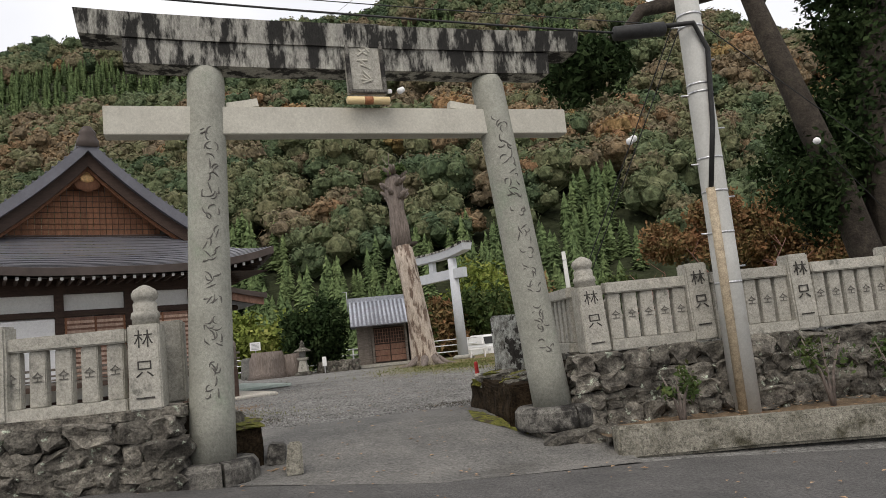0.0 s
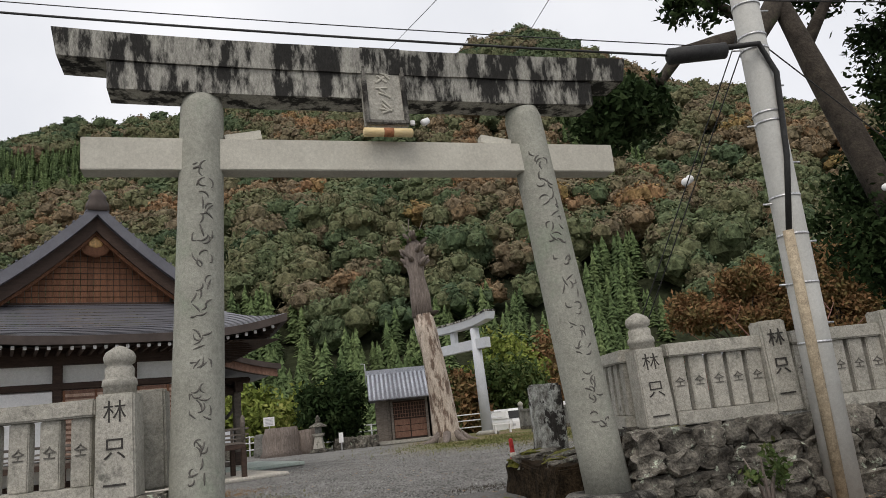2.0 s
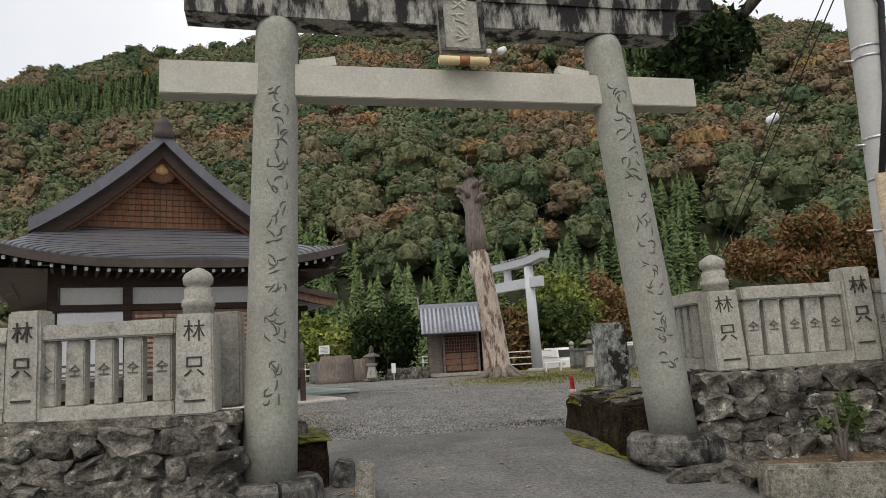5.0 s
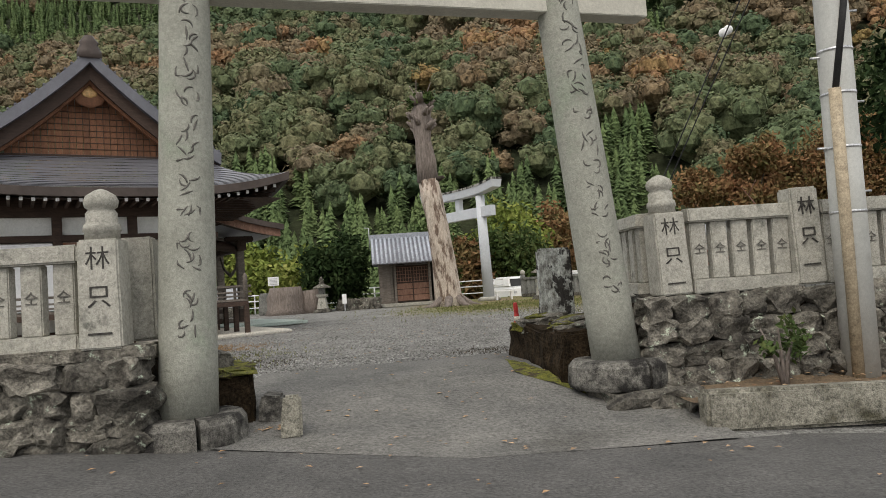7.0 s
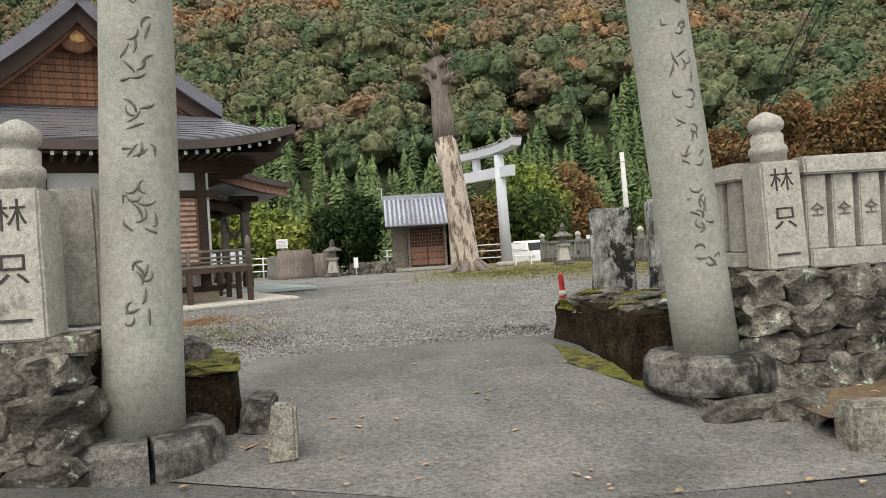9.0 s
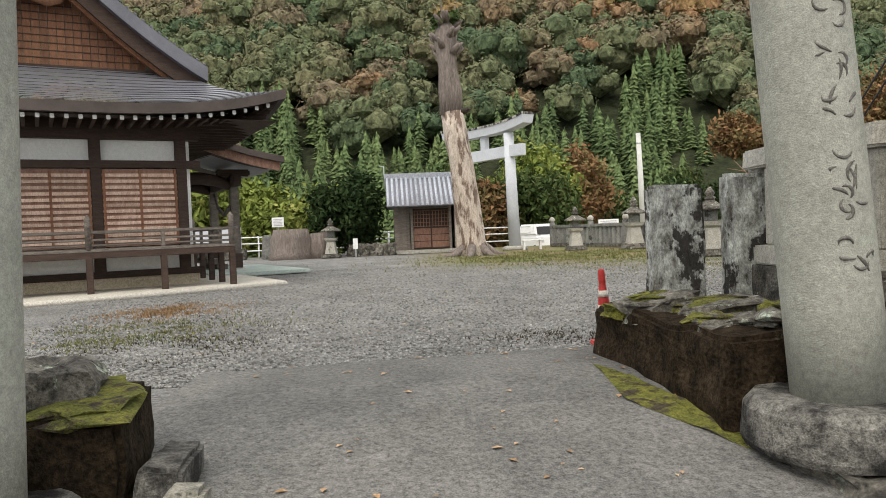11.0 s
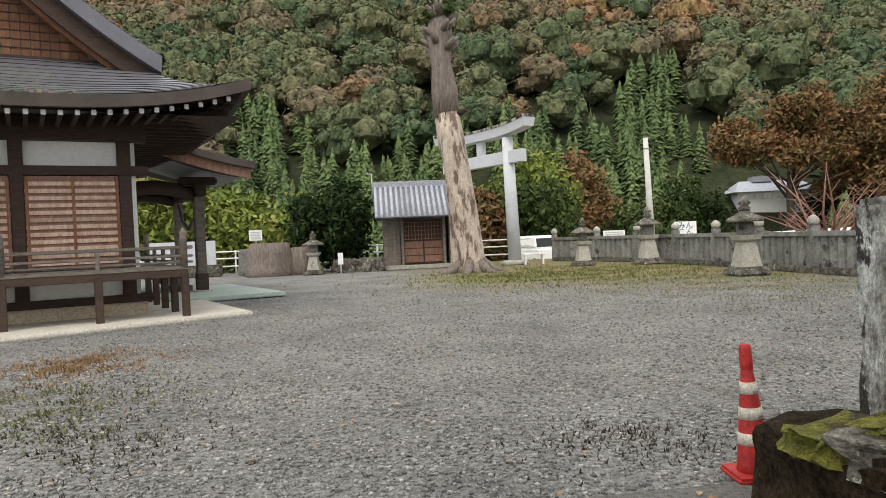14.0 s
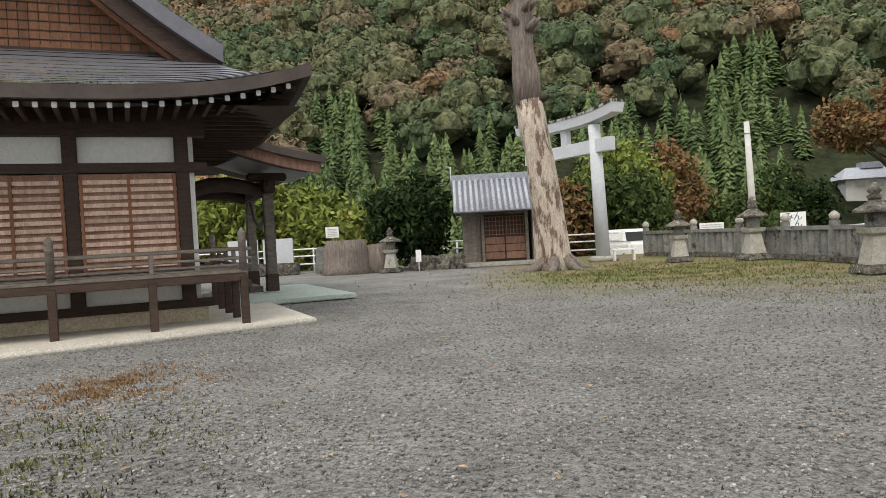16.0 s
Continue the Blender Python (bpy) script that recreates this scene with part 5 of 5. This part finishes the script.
part("panel", box(1.2, 0.1, 1.0, TORII_GREY, 0.01), bb, pose(-0.7, 0, 0.5))
part("panel", box(1.2, 0.1, 1.0, TORII_GREY, 0.01), bb, pose(0.7, 0, 0.5))
trough = empty("stone_trough", pose(-1.95, 29.0, 0.2), "rough stone-edged planting bed beside the shed", "planting bed")
for i in range(7):
    part("stone", ROCKS[i], trough, pose(-0.75 + i * 0.27, 0.08 * (i % 2), 0.25, 0, 0, i * 33) @ Matrix.Diagonal((0.42, 0.45, 0.55, 1)))
rail = empty("guard_rail", pose(0, 0, 0), "white pipe guard rail along the back lane", "guard rail")
for z in (0.45, 0.8, 1.1):
    part("pipe", tube([(-14, 33.0, 0.1 + z), (5.4, 32.6, 0.1 + z)], [0.03] * 2, WHITE, 8), rail)
for i in range(10):
    part("post", tube([(-14 + i * 2.1, 33, 0.0), (-14 + i * 2.1, 33, 1.25)], [0.04] * 2, WHITE, 8), rail)
rail2 = empty("guard_rail", pose(0, 0, 0), "white guard rail along the farm lane", "guard rail")
part("beam", tube([(7, 48, 0.55), (16, 46, 0.6), (50, 40, 1.2)], [0.16] * 3, WHITE, 8), rail2)
for i in range(12):
    part("post", tube([(8 + i * 2, 47.9 - i * 0.25, -1.2), (8 + i * 2, 47.9 - i * 0.25, 0.8)], [0.06] * 2, WHITE, 6), rail2)
p2 = empty("utility_pole", pose(11.0, 33.0, 0.0, 0, -1.5, 0), "slim pale concrete pole beyond the fence", "utility pole")
part("shaft", lathe([(0.16, 0), (0.11, 5.5)], CONCRETE_POLE, 16), p2)
part("band", lathe([(0.13, 5.0), (0.13, 5.06)], STEEL, 16), p2)
hs = empty("farmhouse", pose(36.3, 75, 2.0, 0, 0, -8) @ Matrix.Diagonal((0.8, 0.8, 0.6, 1)), "white-walled house with grey tiled roof across the valley", "house")
part("wall", box(9, 6, 4.6, PLASTER, 0.02), hs)
hv = [(-5.2, -3.8, 4.3), (5.2, -3.8, 4.3), (5.2, 3.8, 4.3), (-5.2, 3.8, 4.3), (-3.6, 0, 6.3), (3.6, 0, 6.3)]
part("roof", mesh_data(hv, [(0, 1, 5, 4), (1, 2, 5), (2, 3, 4, 5), (3, 0, 4), (3, 2, 1, 0)], ROOF_TILE), hs)
part("roof_turret", box(2.4, 2, 1.0, ROOF_TILE, 0.05), hs, pose(-1, 0, 6.0))
for x in (-3, -1, 1.5, 3.3):
    part("window", box(1.1, 0.08, 1.0, STEEL, 0.01), hs, pose(x, -3.03, 3.0))

van = empty("parked_van", pose(6.35, 36.6, -0.32, 0, 0, 20), "small white van parked behind the second gate", "van")
part("body", box(1.4, 2.9, 0.75, WHITE, 0.12), van, pose(0, 0, 0.3))
part("cabin", box(1.32, 2.3, 0.62, WHITE, 0.1, top=(0.85, 0.85)), van, pose(0, 0.2, 1.0))
part("windscreen", box(1.08, 0.03, 0.42, BLACK, 0.01), van, pose(0, -0.93, 1.08, -14, 0, 0), "dark windscreen")
for x in (-0.55, 0.55):
    part("headlight", box(0.2, 0.05, 0.14, STEEL, 0.02), van, pose(x, -1.45, 0.66))
    for y in (-0.9, 0.95):
        part("wheel", lathe([(0.2, -0.08), (0.27, -0.06), (0.27, 0.06), (0.2, 0.08)], BLACK, 16), van, pose(x * 1.18, y, 0.27, 0, 90, 0))


# ---- trees ----
def tree(name, base, lean, h, r, crown, n, size, leaf, bark, seed, label, limbs=5):
    t = empty(name, pose(*base), label, "tree")
    top = Vector((lean[0], lean[1], h))
    part("trunk", tube([(0, 0, -0.2), top * 0.35 + Vector((0.1, 0, 0)), top * 0.7, top], [r * 1.25, r, r * 0.75, r * 0.35], bark, 12, 0.25, seed), t)
    g = random.Random(seed)
    cs, rs = [], []
    for c, s, k in crown:
        a, b = clumps(c, s, k, seed + k)
        cs.append(a)
        rs.append(b)
        for q in range(min(limbs, len(a))):
            st = top * g.uniform(0.45, 0.95)
            part("limb", tube([st, st.lerp(Vector(a[q]), 0.5) + Vector((0, 0, 0.1 * h * 0.3)), Vector(a[q])], [r * 0.28, r * 0.17, r * 0.05], bark, 7, 0.2, q), t)
    part("crown", raw_mesh(*leaf_quads(np.concatenate(cs), np.concatenate(rs), n, size, seed), leaf), t, None, "uneven leafy crown")
    return t


tree("shrub_tree", (-3.1, 30.4, 0.1), (0.1, 0), 2.6, 0.1, [((0, 0, 2.2), (1.9, 1.5, 1.75), 34)], 12000, 0.14, LEAF_DARK, BARK_DARK, 11, "dense dark evergreen tree beside the shed")
for i, (x, y, w, h) in enumerate(((-8.0, 35.5, 2.6, 2.1), (-5.0, 36.5, 2.2, 1.9), (-11.5, 36, 3.0, 2.4), (-15, 38, 3, 2.6))):
    tree("yellow_green_tree", (x, y, 0), (0, 0), h, 0.12, [((0, 0, h), (w, w, h * 0.95), 30)], 7000, 0.2, LEAF_YELLOW, BARK_DARK, 21 + i, "bushy tree with yellow-green leaves behind the yard")
for i, (x, y, w, h, lf) in enumerate(((7.5, 45, 3.6, 3.4, LEAF_GREEN), (4.5, 44, 2.0, 3.0, LEAF_RUST), (8.3, 49, 3.2, 4.5, LEAF_YELLOW), (12.5, 56, 3.0, 4.6, LEAF_RUST), (1.5, 42, 2.0, 3.2, LEAF_GREEN), (19, 58, 3.2, 2.4, LEAF_GREEN), (24, 64, 3.6, 3.0, LEAF_DARK), (15.5, 60, 3.0, 2.6, LEAF_GREEN), (41, 70, 4.0, 3.2, LEAF_DARK), (24.5, 70, 3.2, 4.0, LEAF_GREEN), (16.5, 50, 3.2, 1.2, LEAF_GREEN))):
    tree("autumn_tree", (x, y, -1.0), (0, 0), h, 0.15, [((0, 0, h), (w, w, h * 0.8), 30)], 7000, 0.22, lf, BARK_DARK, 41 + i, "tree turning colour beyond the second gate")
tree("maple_tree", (34, 66, -1), (0, 0), 7, 0.4, [((-3.5, 0, 9.8), (3.6, 3, 1.6), 16), ((1.5, 0, 12.6), (4.2, 3.5, 2.0), 20), ((7, 1, 10.6), (4.2, 3, 2.0), 18), ((2, -1, 9.2), (4.2, 3, 1.4), 14), ((8, 1, 6.2), (5, 4, 2.4), 18)], 36000, 0.26, LEAF_RUST, BARK_DARK, 61, "large rust-red autumn tree across the lane")
tree("broadleaf_tree", (42, 62, -1), (0, 0), 9, 0.4, [((4, 0, 11), (8, 6, 4.8), 60), ((3, 0, 5), (6, 5, 3.5), 40)], 34000, 0.24, LEAF_RUST, BARK_DARK, 62, "large brown-orange autumn tree across the lane")
big = tree("camphor_tree", (10.4, 5.2, 0), (-2.75, -0.2), 9.4, 0.27, [((-0.9, 0.4, 3.6), (1.3, 1.1, 1.3), 30), ((0.4, 0.6, 4.6), (1.5, 1.2, 1.7), 26), ((-5.5, 0, 6.1), (1.0, 0.8, 0.75), 22), ((-3.7, 0, 8.1), (0.75, 0.7, 0.5), 14), ((-0.6, 0.2, 9.0), (1.6, 1.2, 0.9), 26), ((0.6, 0.5, 7.0), (1.2, 1.0, 1.6), 26), ((2.6, 0.5, 3.2), (1.7, 1.5, 2.4), 24)], 52000, 0.075, LEAF_DARK, BARK_DARK, 71, "old evergreen with dark leaning trunk and glossy leaves", 0)
part("bough", tube([(-2.3, -0.15, 7.9), (-2.75, -0.1, 7.3), (-3.5, -0.1, 7.15), (-4.2, -0.05, 7.05), (-4.6, 0, 6.6), (-5.1, 0, 6.5)], [0.2, 0.17, 0.15, 0.13, 0.1, 0.04], BARK_DARK, 10, 0.25, 2), big)
part("limb", tube([(-2.75, -0.1, 7.35), (-3.2, 0, 7.9), (-3.7, 0, 8.15)], [0.12, 0.08, 0.03], BARK_DARK, 8, 0.25, 5), big)
part("limb", tube([(-2.0, -0.1, 6.9), (-1.2, 0.1, 8.0), (-0.5, 0.2, 9.0)], [0.14, 0.09, 0.03], BARK_DARK, 8, 0.25, 6), big)
part("second_trunk", tube([(0.3, 0, 0), (0.25, 0, 2.4), (0.1, 0, 4.2), (0.5, 0.2, 6.2), (0.9, 0.3, 8)], [0.62, 0.5, 0.42, 0.32, 0.2], BARK_DARK, 12, 0.3, 4), big)


def twig_tree(base, h, n, mat, seed, label, name="bare_tree"):
    t = empty(name, pose(*base), label, "tree")
    g = random.Random(seed)
    for i in range(n):
        a, e = g.uniform(0, 6.28), g.uniform(0.5, 1.3)
        d = Vector((math.cos(a) * math.cos(e), math.sin(a) * math.cos(e), math.sin(e)))
        L = h * g.uniform(0.5, 1.0)
        p = [Vector((0, 0, 0.1 * h)), d * L * 0.4 + Vector((0, 0, 0.1 * h)), d * L + Vector((g.uniform(-0.2, 0.2) * h, g.uniform(-0.2, 0.2) * h, 0))]
        part("branch", tube(p, [0.02 * h, 0.009 * h, 0.002 * h], mat, 5), t)
        for k in range(4):
            s = p[1].lerp(p[2], g.random())
            part("twig", tube([s, s + Vector((g.uniform(-1, 1), g.uniform(-1, 1), g.uniform(0, 0.8))) * h * 0.16], [0.004 * h, 0.0012 * h], mat, 4), t)
    return t


twig_tree((11.6, 19.5, 0.1), 3.6, 26, TWIG_RED, 5, "bare reddish cherry tree beyond the stone fence")
twig_tree((12.6, 15.5, 0.1), 3.8, 26, TWIG_RED, 9, "bare reddish cherry tree beyond the stone fence")
for i, (x, y, s) in enumerate(((4.2, 0.5, 0.55), (6.1, 0.7, 0.8), (6.9, 0.6, 0.7), (8.0, 0.7, 0.8))):
    sh = empty("shrub", pose(x, y, 0.05), "small thin shrub in the planting strip", "shrub")
    for k in range(3):
        part("stem", tube([(0, 0, 0), (0.1 * (k - 1) * s, 0.03, s * 0.5), (0.3 * (k - 1) * s, 0.05, s)], [0.03, 0.018, 0.006], BARK_STUMP, 6), sh)
    cc, rr2 = clumps((0, 0, s * 0.75), (s * 0.5, s * 0.4, s * 0.4), 9, i)
    part("leaves", raw_mesh(*leaf_quads(cc, rr2, 260, 0.035, i + 5), LEAF_GREEN), sh)

# ---- wooded mountainside ----
def hill_z(x, y):
    """Rises from the valley to a ridge whose height falls away to the right."""
    ridge = 168 + 30 * math.exp(-((x - 75) / 60) ** 2) - 0.2 * max(0, x - 90) + 7 * noise.noise(Vector((x * 0.02, 0, 3))) - 14 * math.exp(-((x + 260) / 120) ** 2)
    foot = 62 + 0.02 * abs(x)
    t = (y - foot) / 300
    if t <= 0:
        return -1.5
    t = min(t, 1.25)
    s = t ** 1.12 if t < 1 else 1 - (t - 1) * 1.2
    return -1.5 + ridge * s + 11 * noise.noise(Vector((x * 0.011, y * 0.012, 0))) * min(1, t * 4) + 9 * abs(noise.noise(Vector((x * 0.02, y * 0.006, 5)))) * min(1, t * 3)


hx, hy = np.linspace(-420, 460, 110), np.linspace(55, 440, 60)
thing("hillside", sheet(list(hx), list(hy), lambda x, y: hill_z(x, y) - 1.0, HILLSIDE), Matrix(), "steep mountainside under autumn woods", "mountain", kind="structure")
CR = [crown_template(s, 460, 0.036) for s in range(6)] + [crown_template(s + 20, 190, 0.052) for s in range(7)]
CO = [conifer_template(s, 22, 12) for s in range(6)] + [conifer_template(s + 9, 11, 8) for s in range(5)]
broad, cone_, broad_tint, cone_tint = [], [], [], []
g = random.Random(12)


def bump2(x, y, cx, cy, rx, ry_):
    return math.exp(-((x - cx) / rx) ** 2 - ((y - cy) / ry_) ** 2)


def plantation(x, y):
    """Where cedars were planted: the foot of the slope, a high stand and a gully; ragged edges."""
    rag = noise.noise(Vector((x * 0.03, y * 0.03, 11)))
    foot = 1 if -34 < x < 38 and y < 80 + 0.42 * (x + 20) + 14 * rag else 0
    return max(foot, bump2(x, y, -125, 245, 75, 42) + 0.2 * rag, 0.95 * bump2(x, y, 58, 190, 13, 42) + 0.25 * rag, 0.8 * bump2(x, y, 20, 265, 30, 30) + 0.3 * rag, 0.75 * bump2(x, y, -20, 92, 9, 16)) > 0.52


step_y = 60.0
while step_y < 385:
    w = 0.74 * step_y + 30
    sp = 4.3 + step_y * 0.0095
    x = -w
    while x < w:
        px, py = x + g.uniform(-0.5, 0.5) * sp, step_y + g.uniform(-0.5, 0.5) * sp
        x += sp
        if abs(px - 0.475 * py) < 8 and py < 82:
            continue
        z = hill_z(px, py)
        if plantation(px, py):
            for q in range(5 if py < 130 else 3):
                qx, qy = px + g.uniform(-0.5, 0.5) * sp, py + g.uniform(-0.5, 0.5) * sp
                h = g.uniform(5.5, 9.5) * (0.72 + 0.28 * smooth01(70, 150, py))
                cone_.append((g.randrange(6) if py < 130 else 6 + g.randrange(5), qx, qy, hill_z(qx, qy) - 1.5, h * 0.46, h * 0.46, h, g.uniform(0, 6)))
                cone_tint.append(min(0.86, max(0.0, g.gauss(0.4, 0.2) + 0.5 * noise.noise(Vector((qx * 0.08, qy * 0.08, 1))))))
        else:
            d = sp * g.uniform(1.05, 2.1)
            rust = 0.34 * bump2(px, py, -75, 150, 55, 50) + 0.24 * bump2(px, py, 70, 150, 40, 45) + 0.12 * bump2(px, py, 120, 210, 90, 60) - 0.18 * bump2(px, py, 0, 170, 60, 60)
            hue = 0.27 + 0.5 * noise.noise(Vector((px * 0.02, py * 0.02, 5))) + g.gauss(0, 0.17) + rust
            broad.append((g.randrange(6) if py < 140 else 6 + g.randrange(7), px, py, z + d * 0.26, d, d, d * g.uniform(0.8, 1.1), g.uniform(0, 6)))
            broad_tint.append(min(0.93, max(0.0, hue)))
    step_y += sp * 0.9
thing("broadleaf_forest", stamp(CR, broad, BROAD, False, broad_tint), Matrix(), "mixed autumn broadleaf woods covering the mountain", "forest", kind="stuff")
thing("cedar_forest", stamp(CO, cone_, CONIFER, False, cone_tint), Matrix(), "green cedar plantation on the lower mountainside", "forest", kind="stuff")
fx = list(np.linspace(-200, 1600, 60))
thing("backdrop", sheet(fx, [1300, 1400, 1500], lambda x, y: 300 + 60 * noise.noise(Vector((x * 0.002, 0, 8))) + (y - 1400) * 0.2 if y > 1350 else 0, HAZE_HILL), Matrix(), "distant mountain ridge with haze painted in as blue", "backdrop", kind="structure")

# ---- loose gravel, leaves and grass ----
def pebble_template(s):
    bm = bmesh.new()
    bmesh.ops.create_icosphere(bm, subdivisions=1, radius=0.5)
    for v in bm.verts:
        v.co *= 1 + 0.35 * noise.noise(v.co * 3 + Vector((s * 4, 0, 0)))
    return arrays(bm)


PT_ = [pebble_template(s) for s in range(5)]
peb = []
while len(peb) < 32000:
    y = 2.7 + 16 * g.random() ** 1.7
    x = g.uniform(-4.5, 6.0) * (0.35 + y / 12)
    if y < 3.13 + 0.17 * x and -1 < x < 2.6:
        continue
    s = g.uniform(0.012, 0.034)
    peb.append((g.randrange(5), x, y, ground_z(x, y) - 0.025 + lumps(x, y), s * 1.3, s, s * 0.8, g.uniform(0, 6)))
thing("gravel", stamp(PT_, peb, PEBBLE, False), Matrix(), "loose crushed grey gravel over the yard", "gravel", kind="stuff")
lv, lf = np.array([(-0.5, 0, 0.0), (0, 0.28, 0.12), (0.5, 0, 0.02), (0, -0.28, 0.1)]), np.array([[0, 1, 2], [0, 2, 3]])
leaves = []
for i in range(900):
    k = g.random()
    if k < 0.35:
        x, y = g.uniform(3.4, 11), g.uniform(0.15, 1.0)
        z = 0.09 - 0.012 * (x - 4) + 0.05 * y
    elif k < 0.5:
        x, y = g.uniform(-4, 9), g.uniform(-2.6, -0.25)
        z = max(road_z(x), ground_z(x, y)) + 0.022
    elif k < 0.56:
        x, y = g.uniform(-0.6, 2.3), g.uniform(-0.6, 3.6)
        z = ground_z(x, y) + 0.022
    elif k < 0.62:
        x, y, z = g.uniform(-0.45, -0.15), g.uniform(0.1, 0.5), 0.1
    else:
        x, y = g.uniform(-4, 7), g.uniform(4, 18)
        z = 0.235
    s = g.uniform(0.03, 0.075)
    leaves.append((0, x, y, z, s, s, s, g.uniform(0, 6)))
thing("fallen_leaves", stamp([(lv, lf)], leaves, LEAF_LITTER, False), Matrix(), "scattered dry fallen leaves", "leaves", kind="stuff")
bl_v, bl_f = np.array([(-0.22, 0, 0), (0.22, 0, 0), (0.3, 0.35, 0.8)]), np.array([[0, 1, 2]])


def tufts(name, cx, cy, sx, sy, n, h, mat, label):
    ps = []
    for i in range(n):
        x, y = g.gauss(cx, sx), g.gauss(cy, sy)
        if noise.noise(Vector((x * 1.3, y * 1.3, 0))) + 0.9 * noise.noise(Vector((x * 5, y * 5, 3))) + 0.3 * g.gauss(0, 1) < 0:
            continue
        hh = h * g.uniform(0.5, 1.3)
        ps.append((0, x, y, 0.212 + lumps(x, y), hh, hh, hh, g.uniform(0, 6)))
    thing(name, stamp([(bl_v, bl_f)], ps, mat, False), Matrix(), label, "grass", kind="stuff")


tufts("dry_grass_patch", -3.1, 8.3, 0.4, 0.5, 7000, 0.04, BROWN_DEAD, "patch of dry brown grass on the gravel")
tufts("grass_patch", -2.6, 5.8, 0.75, 0.75, 5200, 0.038, GRASS, "thin weeds growing through the gravel")
tufts("grass_patch", 5.0, 21.5, 2.4, 2.8, 16000, 0.07, GRASS, "short worn grass near the back fence")
tufts("grass_patch", 7.0, 14.5, 1.6, 2.6, 9000, 0.04, GRASS, "short worn grass near the back fence")
MOULD = material("dark_leaf_mould", (0.045, 0.038, 0.03), (0.09, 0.075, 0.055), 6, 1.0, 0.3, 60, vary=0.5, island=True, spec=0.1)
tufts("leaf_mould", 1.85, 4.4, 0.36, 0.28, 750, 0.036, MOULD, "dark rotting leaves on the gravel")
tufts("leaf_mould", -1.7, 4.8, 0.55, 0.6, 1500, 0.036, MOULD, "dark rotting leaves on the gravel")
tufts("leaf_mould", -2.6, 6.5, 0.7, 0.4, 500, 0.036, MOULD, "dark rotting leaves on the gravel")
